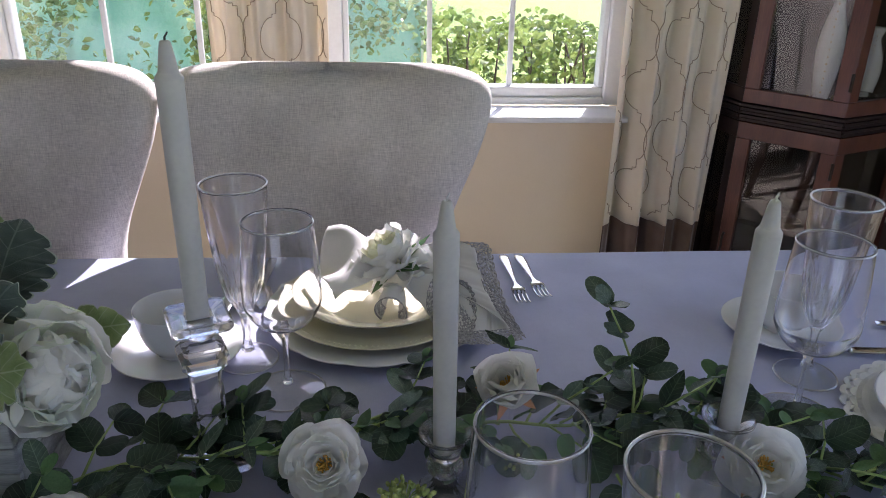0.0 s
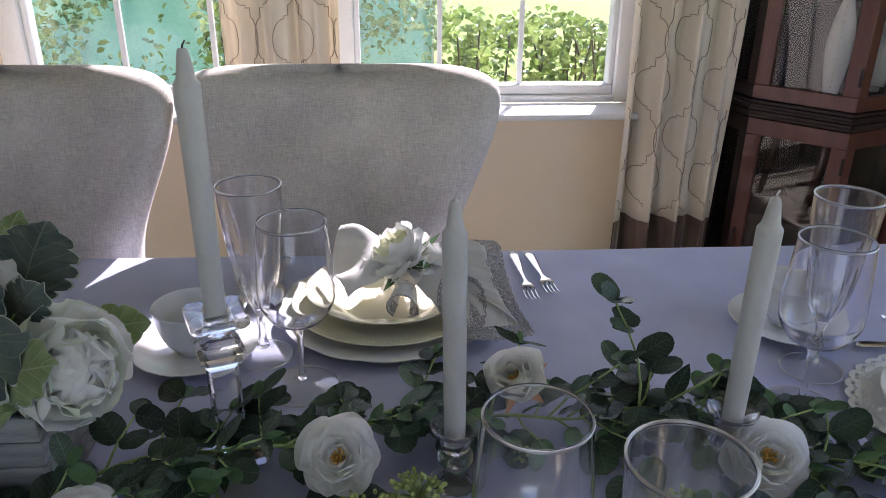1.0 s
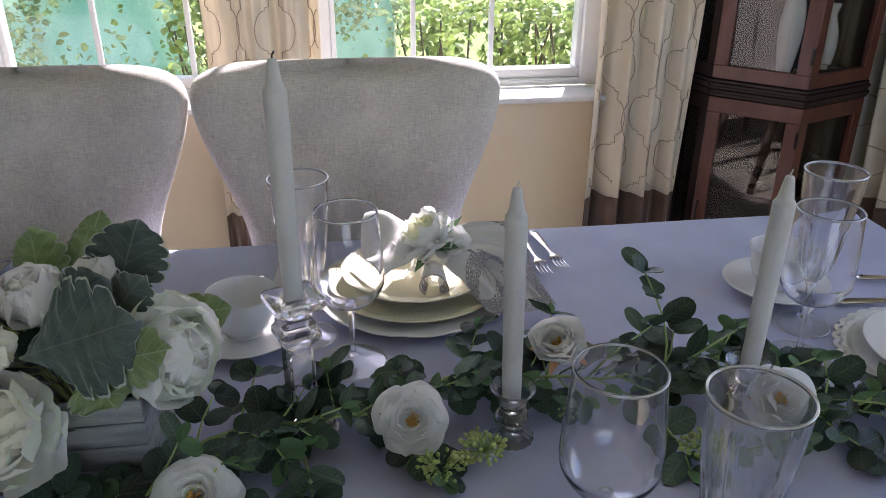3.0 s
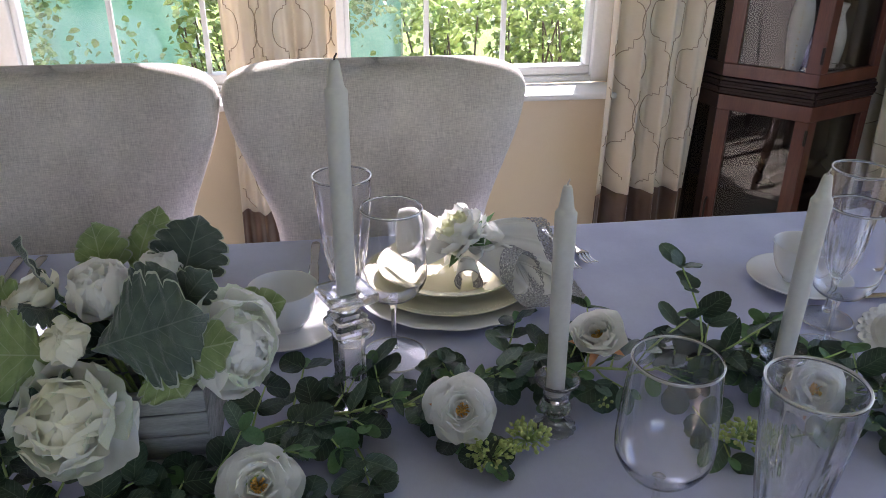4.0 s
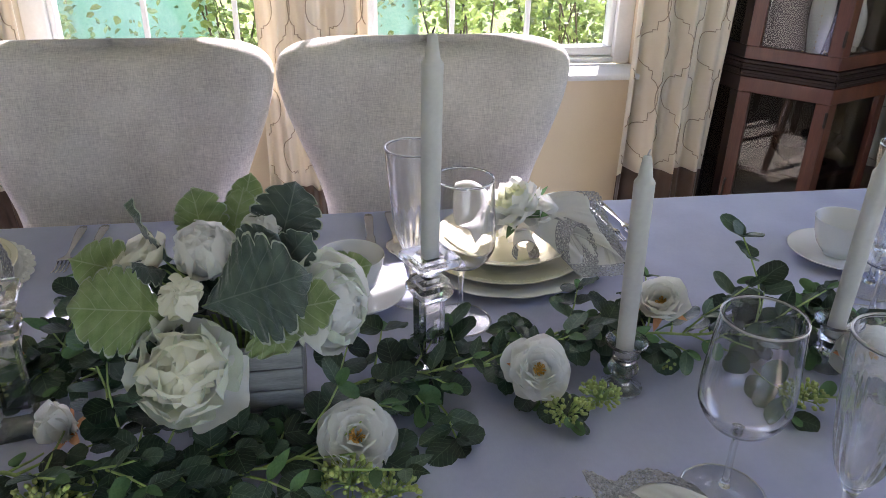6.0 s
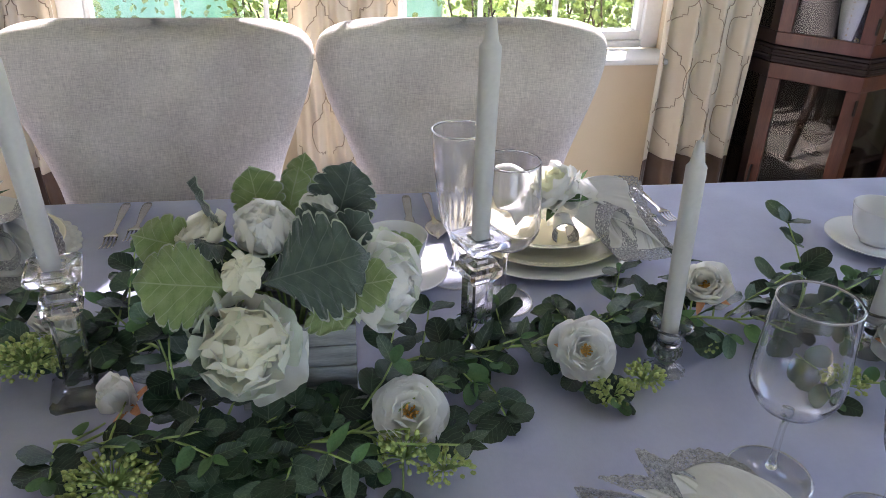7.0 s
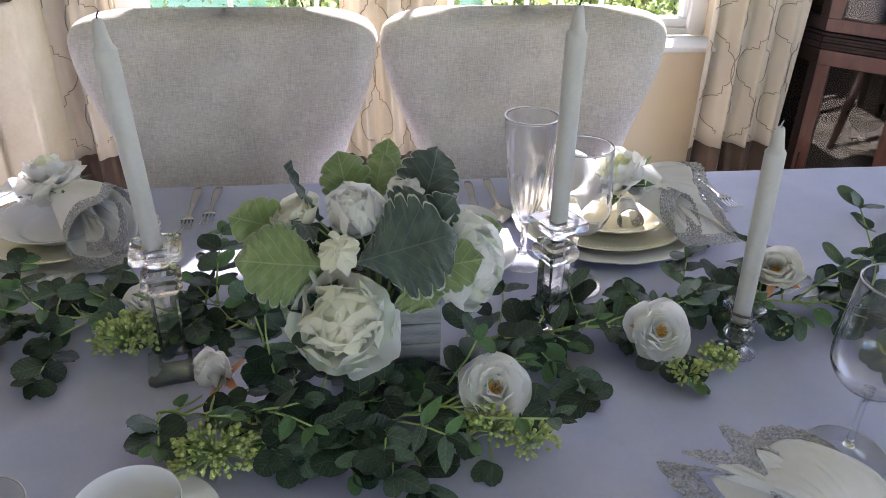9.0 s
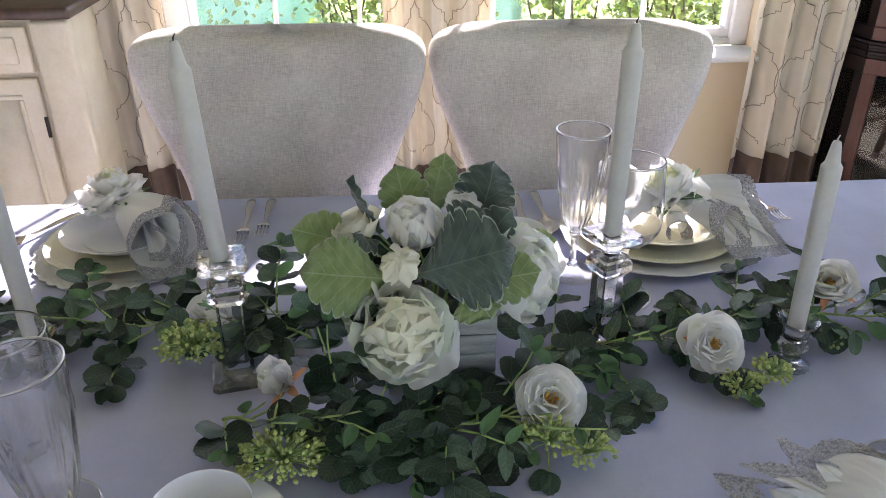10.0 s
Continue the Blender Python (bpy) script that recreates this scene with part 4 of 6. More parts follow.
# ---- painted sideboard ----
def sideboard():
    t = thing("sideboard", (-1.275, 2.06, 0), "cream painted sideboard with a dark top and raised panels", "sideboard")
    part("body", box((-0.90, 0.02, 0.06), (-0.012, 0.24, 0.965), 0.004), M_CREAM, t)
    part("top", box((-0.93, -0.03, 0.966), (0.02, 0.25, 0.997), 0.008), M_LEG, t, "dark stained top")
    part("plinth", box((-0.90, 0.005, 0.0), (-0.012, 0.24, 0.058), 0.004), M_CREAM, t)
    post = bmesh.new()
    add_box(post, (-0.104, -0.004, 0.06), (-0.004, 0.05, 0.96), 0.012)
    part("corner_post", post, M_CREAM, t)
    for x0, x1 in ((-0.42, -0.114), (-0.74, -0.434)):
        d = part("drawer", box((x0, -0.006, 0.822), (x1, 0.016, 0.945), 0.004), M_CREAM, t)
        part("drawer_panel", box((x0 + 0.03, -0.013, 0.847), (x1 - 0.03, -0.0065, 0.92), 0.005), M_CREAM, d)
        d = part("door", box((x0, -0.006, 0.08), (x1, 0.016, 0.805), 0.004), M_CREAM, t)
        part("door_panel", box((x0 + 0.05, -0.004, 0.13), (x1 - 0.05, -0.0062, 0.75), 0.0), M_CREAM, d)
        for lo, hi in (((x0 + 0.045, -0.013, 0.75), (x1 - 0.045, -0.0062, 0.763)), ((x0 + 0.045, -0.013, 0.117), (x1 - 0.045, -0.0062, 0.13)),
                       ((x0 + 0.045, -0.013, 0.13), (x0 + 0.058, -0.0062, 0.75)), ((x1 - 0.058, -0.013, 0.13), (x1 - 0.045, -0.0062, 0.75))):
            part("bead", box(lo, hi, 0.003), M_CREAM, d)
        for z in (0.64, 0.2):
            part("hinge", box((x1 - 0.003, -0.012, z), (x1 + 0.006, -0.004, z + 0.06), 0.002), M_IRON, d, "dark hinge")
    return t


sideboard()

# ---- garden behind the window ----
# plain canvas on posts stands in for teal patio chair backs
def canvas_panel(x0, x1, label):
    t = thing("canvas_panel", ((x0 + x1) / 2, 3.78, -0.15), label, "garden screen", "teal garden screens")
    h = (x1 - x0) / 2
    bm = bmesh.new()
    nx, nz = 24, 16
    g = [[bm.verts.new((-h + 2 * h * i / nx, 0.02 * math.sin(9 * i / nx + j * 0.3) + 0.02 * math.sin(j * 0.7), 0.35 + 1.6 * j / nz)) for i in range(nx + 1)] for j in range(nz + 1)]
    for j in range(nz):
        for i in range(nx):
            bm.faces.new((g[j][i], g[j][i + 1], g[j + 1][i + 1], g[j + 1][i]))
    ob = part("canvas", bm, M_TEAL, t, "teal weatherproof canvas")
    md = ob.modifiers.new("thickness", "SOLIDIFY")
    md.thickness = 0.006
    for x in (-h, 0.0, h):
        part("post", box((x - 0.015, 0.03, 0.0), (x + 0.015, 0.06, 1.98), 0.004), M_TRIM, t)


canvas_panel(-1.95, -0.74, "teal canvas panel for a patio chair back, with pale posts, on the lawn")
canvas_panel(-0.40, 0.22, "teal canvas panel for a patio chair back, with pale posts, beside the hedge")


def leaf_cloud(name, n, region, size, seed, mat, label):
    """Many small folded leaves in a region, thinned by noise so that gaps and an uneven outline stay."""
    rng = random.Random(seed)
    vs, fs = [], []
    made = 0
    while made < n:
        p = region(rng)
        if p is None:
            continue
        s = size * rng.uniform(0.6, 1.4)
        m = Euler((rng.uniform(-1.2, 1.2), rng.uniform(-1.2, 1.2), rng.uniform(0, 6.3))).to_matrix()
        b = len(vs)
        for q in ((0, 0, 0), (0.32, 0.35, 0.10), (0.30, 0.7, 0.08), (0, 1.0, -0.08), (-0.30, 0.7, 0.08), (-0.32, 0.35, 0.10), (0, 0.5, 0)):
            v = p + m @ (Vector(q) * s)
            vs.append(v)
        for f in ((0, 1, 6), (1, 2, 6), (2, 3, 6), (3, 4, 6), (4, 5, 6), (5, 0, 6)):
            fs.append([b + k for k in f])
        made += 1
    me = bpy.data.meshes.new(name)
    me.from_pydata(vs, [], fs)
    me.materials.append(mat)
    return tagged(new(name, me), label, "hedge", kind="stuff")


def hedge_region(rng):
    x, y, z = rng.uniform(-2.6, 3.4), rng.uniform(3.32, 4.1), rng.uniform(-0.14, 1.0)
    top = 0.86 + 0.10 * noise.noise((x * 2.2, y * 2, 3))
    if x < 0.26:
        if y > 3.7 or rng.random() > (0.03 if not -0.76 < x < -0.38 else 0.9):
            return None
        top += 0.35
    if z > top or noise.noise((x * 5, y * 5, z * 5)) < -0.12:
        return None
    return Vector((x, y, z))


leaf_cloud("hedge", 20000, hedge_region, 0.040, 11, M_HEDGE, "sunlit clipped laurel hedge with glossy leaves")


def shrub_region(rng):
    x, y, z = rng.uniform(-2.0, 0.26), rng.uniform(3.42, 3.72), rng.uniform(-0.1, 1.25)
    return Vector((x, y, z)) if noise.noise((x * 4, y * 4, z * 4)) > 0.02 else None


leaf_cloud("shrub", 5600, shrub_region, 0.034, 17, M_SHRUB, "loose pale shrub leaves glinting before the teal panels")
bm = bmesh.new()
rng = random.Random(4)
for k in range(60):
    x = rng.uniform(0.3, 3.2) if k < 52 else rng.uniform(-0.74, -0.42)
    y = rng.uniform(3.4, 3.95) if x > 0.25 else rng.uniform(3.4, 3.66)
    tube(bm, [(x, y, -0.15), (x + rng.uniform(-0.05, 0.05), y, 0.3), (x + rng.uniform(-0.12, 0.12), y, 0.8)], 0.010, 5, 0.004)
tagged(part("hedge_stems", bm, M_HEDGE_WOOD), "thin brown stems inside the hedge", "hedge", kind="stuff")

# ---- curtain of the side wall ----
def side_curtain():
    t = curtain(0, 0.34, 0, 3.1, 21, "cream curtain with brown trellis embroidery on the side wall")
    t.matrix_world = pose(1.69, 2.36, 0, 0, 0, -90)


side_curtain()


# ---- leaves ----
def leaf_mesh(name, length, width, mat, cup=0.12, bend=0.15, n=10, m=5, round_tip=False, seed=0):
    """A leaf along +y from its base, facing +z: midrib fold, bend and a smooth outline."""
    rng = random.Random(seed)
    bm = bmesh.new()
    rows = []
    for j in range(n + 1):
        v = j / n
        w = max(math.sin(math.pi * v ** 0.75), 0) ** 0.8
        if round_tip:
            v = (1 - math.cos(math.pi * j / n)) / 2
            w = max(math.sin(math.pi * j / n), 0) ** 0.9
        row = []
        us = [2 * i / (m - 1) - 1 for i in range(m)]
        for i, u in enumerate(us):
            x = width / 2 * w * u
            z = cup * width * (abs(u) ** 1.5) * (0.6 + 0.4 * math.sin(6 * v)) - bend * length * v * v + 0.04 * width * math.sin(9 * v + 3 * u + seed)
            yy = v
            row.append(bm.verts.new((x, length * yy, z)))
        rows.append(row)
    for a, b in zip(rows, rows[1:]):
        for i in range(len(a) - 1):
            bm.faces.new((a[i], a[i + 1], b[i + 1], b[i]))
    bmesh.ops.remove_doubles(bm, verts=bm.verts, dist=1e-6)
    me = bpy.data.meshes.new(name)
    bm.to_mesh(me)
    bm.free()
    me.materials.append(mat)
    for p in me.polygons:
        p.use_smooth = True
    return me


LEAVES = [leaf_mesh("leaf", l, w, mt, round_tip=True, n=7, m=5, cup=c, bend=b, seed=k) for k, (l, w, mt, c, b) in enumerate((
    (0.036, 0.034, M_EUCA, 0.10, 0.10), (0.033, 0.030, M_EUCA, 0.16, 0.20), (0.039, 0.032, M_EUCA, -0.08, 0.05),
    (0.030, 0.029, M_EUCA_PALE, 0.05, 0.25), (0.040, 0.024, M_EUCA_PALE, 0.15, 0.12), (0.028, 0.019, M_EUCA_LIGHT, 0.18, 0.18)))]


def aim(base, along, up):
    """A frame at base with y along a direction and z near up."""
    y = Vector(along).normalized()
    z = Vector(up) - y * y.dot(Vector(up))
    z = z.normalized() if z.length > 1e-4 else y.orthogonal().normalized()
    x = y.cross(z)
    m = Matrix((x, y, z)).transposed().to_4x4()
    m.translation = Vector(base)
    return m


# open flowers that no leaf may cover
CLEAR = [Vector(c) for c in ((-0.255, 0.628, TABLE_Z + 0.05), (-0.027, 0.700, TABLE_Z + 0.06), (0.165, 0.78, TABLE_Z + 0.07), (0.420, 0.700, TABLE_Z + 0.05), (-0.695, 0.85, TABLE_Z + 0.04), (-0.585, 0.69, TABLE_Z + 0.035), (-0.565, 0.555, TABLE_Z + 0.035), (-0.262, 0.572, TABLE_Z + 0.035), (-0.222, 0.555, TABLE_Z + 0.03), (-0.700, 0.770, TABLE_Z + 0.045))]


def put_leaf(parent, mesh, base, along, up, scale=1.0):
    mid = Vector(base) + Vector(along).normalized() * 0.02
    if any((mid - c).length < 0.043 for c in CLEAR):
        return None
    ob = new("leaf", mesh)
    ob.parent = parent
    ob.matrix_local = parent.matrix_world.inverted() @ aim(base, along, up) @ Matrix.Scale(scale, 4)
    return ob


SLENDER = [leaf_mesh("leaf", l, w, mt, n=7, m=5, cup=0.15, bend=b, seed=k) for k, (l, w, mt, b) in enumerate((
    (0.040, 0.017, M_EUCA_PALE, 0.12), (0.036, 0.016, M_EUCA, 0.2), (0.042, 0.019, M_EUCA, 0.08),
    (0.034, 0.015, M_EUCA_LIGHT, 0.15), (0.038, 0.018, M_EUCA_PALE, 0.2), (0.030, 0.013, M_EUCA_LIGHT, 0.1)))]


def twig(parent, start, way, length, pairs, rng, stem_bm, mats=LEAVES, size=1.0, floor_z=TABLE_Z + 0.006):
    """A side twig with opposite leaves and one at the tip."""
    p, d = Vector(start), Vector(way).normalized()
    pts = [p.copy()]
    for k in range(pairs):
        d = (d + Vector((rng.uniform(-0.25, 0.25), rng.uniform(-0.25, 0.25), rng.uniform(-0.20, 0.10)))).normalized()
        p = p + d * length / pairs
        if p.z < floor_z + 0.004:
            p.z = floor_z + 0.004
            d.z = abs(d.z)
        pts.append(p.copy())
        side = d.cross(Vector((0, 0, 1)))
        side = (side.normalized() if side.length > 0.05 else Vector((1, 0, 0)))
        turn = rng.uniform(-0.7, 0.7)
        side = side * math.cos(turn) + d.cross(side) * math.sin(turn)
        for s in (-1, 1):
            if rng.random() < 0.08:
                continue
            out = (side * s + d * rng.uniform(0.2, 0.9) + Vector((0, 0, rng.uniform(-0.25, 0.35)))).normalized()
            up = Vector((rng.uniform(-0.5, 0.5), rng.uniform(-0.8, 0.3), 1.0))
            sc = size * rng.uniform(0.85, 1.32) * (1 - 0.2 * k / pairs)
            tip = p + out * 0.036 * sc
            if tip.z < floor_z:
                out.z += (floor_z - tip.z) / (0.036 * sc)
            put_leaf(parent, mats[rng.choice((0, 0, 0, 1, 1, 2, 2, 3, 4, 4, 5, 5))], p, out, up, sc)
    put_leaf(parent, mats[rng.choice((1, 3, 5))], p, d, (rng.uniform(-0.4, 0.4), -0.3, 1), size * 0.8)
    tube(stem_bm, pts, 0.0017, 5, 0.0011)


def along_path(path, s):
    """The point and direction at s metres along a line of points."""
    for a, b in zip(path, path[1:]):
        a, b = Vector(a), Vector(b)
        L = (b - a).length
        if s <= L:
            return a + (b - a) * (s / L), (b - a).normalized()
        s -= L
    return b, (b - a).normalized()


def garland(label, path, twigs, seed, spread=0.06, rise=0.6, extra=()):
    rng = random.Random(seed)
    t = thing("eucalyptus_garland", path[len(path) // 2], label, "garland", "greenery")
    total = sum((Vector(b) - Vector(a)).length for a, b in zip(path, path[1:]))
    stem = bmesh.new()
    tube(stem, [along_path(path, total * k / 40)[0] + Vector((0, 0, 0.004 * math.sin(k))) for k in range(41)], 0.0022, 6, 0.0016)
    shoots = bmesh.new()
    for k in range(twigs):
        p, d = along_path(path, total * (k + rng.random()) / twigs)
        a = rng.choice((-1, 1)) * rng.uniform(0.5, 1.5)
        way = Vector((d.x * math.cos(a) - d.y * math.sin(a), d.x * math.sin(a) + d.y * math.cos(a), rng.uniform(-0.05, rise)))
        twig(t, p, way, rng.uniform(0.6, 1.2) * spread, rng.choice((2, 3, 3)), rng, shoots)
    for k in range(twigs // 5):
        p, d = along_path(path, total * (k + rng.random()) / (twigs // 5))
        a = rng.choice((-1, 1)) * rng.uniform(0.3, 1.3)
        way = Vector((d.x * math.cos(a) - d.y * math.sin(a), d.x * math.sin(a) + d.y * math.cos(a), rng.uniform(0.35, 0.8)))
        twig(t, p, way, rng.uniform(1.1, 1.7) * spread, 3, rng, shoots, SLENDER, 1.0)
    for start, way, length, pairs, *size in extra:
        twig(t, start, way, length, pairs, rng, shoots, size=size[0] if size else 1.0)
    inv = Matrix.Translation(-Vector(path[len(path) // 2]))
    for nm, b, mt in (("main_stem", stem, M_STEM), ("shoot", shoots, M_STEM)):
        bmesh.ops.transform(b, matrix=inv, verts=b.verts)
        tagged(part(nm, b, mt, t), kind="stuff" if nm == "shoot" else "")
    return t


Z = TABLE_Z
GAR_R = garland("artificial eucalyptus garland, dark round leaves, across the cloth",
                [(-0.30, 0.725, Z + 0.016), (-0.22, 0.757, Z + 0.03), (-0.12, 0.755, Z + 0.03), (-0.04, 0.76, Z + 0.035), (0.04, 0.825, Z + 0.03), (0.14, 0.80, Z + 0.03), (0.25, 0.79, Z + 0.035), (0.34, 0.80, Z + 0.035), (0.42, 0.75, Z + 0.025), (0.50, 0.715, Z + 0.02), (0.58, 0.66, Z + 0.015)],
                56, 2, 0.066, 0.55,
                extra=(((0.303, 0.785, Z + 0.045), (-0.02, 0.0, 1.0), 0.135, 4, 1.05), ((0.30, 0.79, Z + 0.03), (0.3, 0.1, 1.0), 0.060, 2, 0.9), ((0.30, 0.66, Z + 0.015), (0.6, -0.6, 0.25), 0.10, 4), ((0.27, 0.72, Z + 0.02), (0.1, -1, 0.2), 0.09, 4), ((0.46, 0.70, Z + 0.02), (0.3, -1, 0.3), 0.09, 4), ((-0.02, 0.72, Z + 0.02), (0.4, -1, 0.1), 0.07, 3), ((-0.15, 0.70, Z + 0.02), (0.2, -1, 0.1), 0.06, 3)))
GAR_L = garland("artificial eucalyptus garland, dark round leaves, beside the lace mat",
                [(-0.545, 0.80, Z + 0.02), (-0.60, 0.835, Z + 0.03), (-0.68, 0.86, Z + 0.03), (-0.76, 0.845, Z + 0.03), (-0.85, 0.85, Z + 0.03), (-0.93, 0.83, Z + 0.03), (-1.02, 0.80, Z + 0.02), (-1.12, 0.78, Z + 0.015)],
                44, 7, 0.064, 0.45,
                extra=(((-0.60, 0.845, Z + 0.04), (-0.05, 0.3, 0.9), 0.10, 4), ((-0.62, 0.85, Z + 0.03), (-0.2, 1, 0.5), 0.09, 3), ((-0.80, 0.80, Z + 0.02), (0.1, -1, 0.1), 0.08, 3), ((-0.88, 0.90, Z + 0.03), (-0.1, 0.6, 0.3), 0.07, 3)))
GAR_F = garland("eucalyptus spray with berries heaped before the flower box",
                [(-0.645, 0.655, Z + 0.014), (-0.58, 0.63, Z + 0.03), (-0.51, 0.625, Z + 0.035), (-0.44, 0.62, Z + 0.035), (-0.38, 0.60, Z + 0.03), (-0.32, 0.62, Z + 0.03), (-0.27, 0.60, Z + 0.02), (-0.24, 0.59, Z + 0.015)],
                30, 13, 0.072, 0.45,
                extra=(((-0.42, 0.60, Z + 0.02), (-0.1, -1, 0.15), 0.08, 3), ((-0.36, 0.58, Z + 0.02), (0.1, -1, 0.1), 0.08, 3), ((-0.50, 0.66, Z + 0.03), (-0.4, 0.5, 0.9), 0.10, 4), ((-0.52, 0.68, Z + 0.04), (0.2, 0.3, 1), 0.10, 4), ((-0.47, 0.67, Z + 0.04), (0.1, 0, 1), 0.10, 4), ((-0.31, 0.65, Z + 0.03), (0.4, 0.2, 0.5), 0.07, 3)))


# ---- berries ----
def berries(garl, centre, spread, n, seed):
    """A domed head of small long berries on forked stalks."""
    rng = random.Random(seed)
    bm, st = bmesh.new(), bmesh.new()
    c = Vector(centre)
    for k in range(n):
        w = Vector((rng.gauss(0, 1), rng.gauss(0, 1), abs(rng.gauss(0, 0.8)))).normalized()
        far = spread * rng.choice((1.5, 1.7, 1.8)) * rng.uniform(0.72, 1.06)
        p = c + Vector((w.x * far * 1.15, w.y * far, w.z * far * 0.75))
        p.z = max(p.z, Z + 0.005)
        q = Vector((0, 0, 1)).rotation_difference(w).to_matrix().to_4x4()
        bmesh.ops.create_icosphere(bm, subdivisions=1, radius=rng.uniform(0.0022, 0.0031), matrix=Matrix.Translation(p) @ q @ Matrix.Diagonal((1, 1, 1.35, 1)))
        if k % 2 == 0:
            tube(st, [c + Vector((0, 0, -0.004)), c.lerp(p, 0.6) + Vector((0, 0, 0.002)), p], 0.0007, 4)
    inv = Matrix.Translation(-garl.matrix_world.translation)
    for nm, b, mt in (("seed_spray", bm, M_BERRY), ("berry_stalk", st, M_STEM)):
        bmesh.ops.transform(b, matrix=inv, verts=b.verts)
        tagged(part(nm, b, mt, garl, "yellow-green seed berries" if nm == "seed_spray" else ""), kind="stuff")


berries(GAR_L, (-0.705, 0.785, Z + 0.030), 0.024, 230, 1)
berries(GAR_F, (-0.563, 0.570, Z + 0.026), 0.025, 230, 2)
berries(GAR_F, (-0.264, 0.584, Z + 0.022), 0.018, 110, 3)
berries(GAR_F, (-0.224, 0.566, Z + 0.018), 0.016, 80, 4)
berries(GAR_R, (0.050, 0.694, Z + 0.016), 0.015, 90, 5)
berries(GAR_R, (0.000, 0.672, Z + 0.014), 0.015, 80, 6)
berries(GAR_R, (0.300, 0.655, Z + 0.020), 0.015, 90, 7)
berries(GAR_R, (0.172, 0.760, Z + 0.014), 0.012, 50, 8)
berries(GAR_R, (0.430, 0.715, Z + 0.030), 0.010, 40, 9)


# ---- flowers ----
def petal_mesh(name, length, width, mat, curl=0.35, ruffle=0.05, seed=0, n=8, m=9, notch=0.0, tip=0.10, hollow=0.32):
    """A cupped petal rising along +z, its hollow towards +y."""
    bm = bmesh.new()
    rows = []
    for j in range(n + 1):
        v = j / n
        w = width / 2 * (0.18 + 0.82 * math.sin(min(v * 1.25, 1) * math.pi / 2)) * (1 - 0.30 * max(v - 0.72, 0) / 0.28 * max(v - 0.72, 0) / 0.28)
        row = []
        for i in range(m):
            u = 2 * i / (m - 1) - 1
            edge = tip * u * u + notch * abs(math.sin(5.5 * math.pi * (u + 1) / 2)) * v
            y = hollow * width * u * u * (1 - 0.3 * v) + length * (0.20 * math.sin(math.pi * v * 0.9) * -1.0) - curl * length * max(v - 0.62, 0) ** 1.6 * 1.6
            y += ruffle * length * v * v * math.sin(5 * u + seed * 1.7) + 0.4 * ruffle * length * math.sin(11 * u + 7 * v + seed)
            row.append(bm.verts.new((w * u, y, length * v * (1 - edge * v))))
        rows.append(row)
    for a, b in zip(rows, rows[1:]):
        for i in range(m - 1):
            bm.faces.new((a[i], a[i + 1], b[i + 1], b[i]))
    me = bpy.data.meshes.new(name)
    bm.to_mesh(me)
    bm.free()
    me.materials.append(mat)
    for p in me.polygons:
        p.use_smooth = True
    return me


PETALS = {}


def petals_of(mat, notch, cup=False):
    key = (mat.name, notch, cup)
    if key not in PETALS:
        shapes = ((1.05, -0.15, 0.035), (1.2, 0.10, 0.05), (1.15, 0.30, 0.05), (1.3, -0.05, 0.04)) if cup else ((1.15, 0.25, 0.025), (1.3, 0.40, 0.035), (1.2, 0.5, 0.045), (1.4, 0.30, 0.03))
        if cup == "frill":
            shapes = ((1.1, -0.55, 0.05), (1.3, -0.45, 0.06), (1.2, -0.35, 0.06), (1.45, -0.50, 0.04))
        PETALS[key] = [petal_mesh("petal", 1.0, w, mat, c, r, s, notch=notch, n=10 if cup else 8, m=17 if cup else 9, tip=0.12 if cup == "frill" else 0.20 if cup else 0.10, hollow=0.20 if cup else 0.32) for s, (w, c, r) in enumerate(shapes)]
    return PETALS[key]


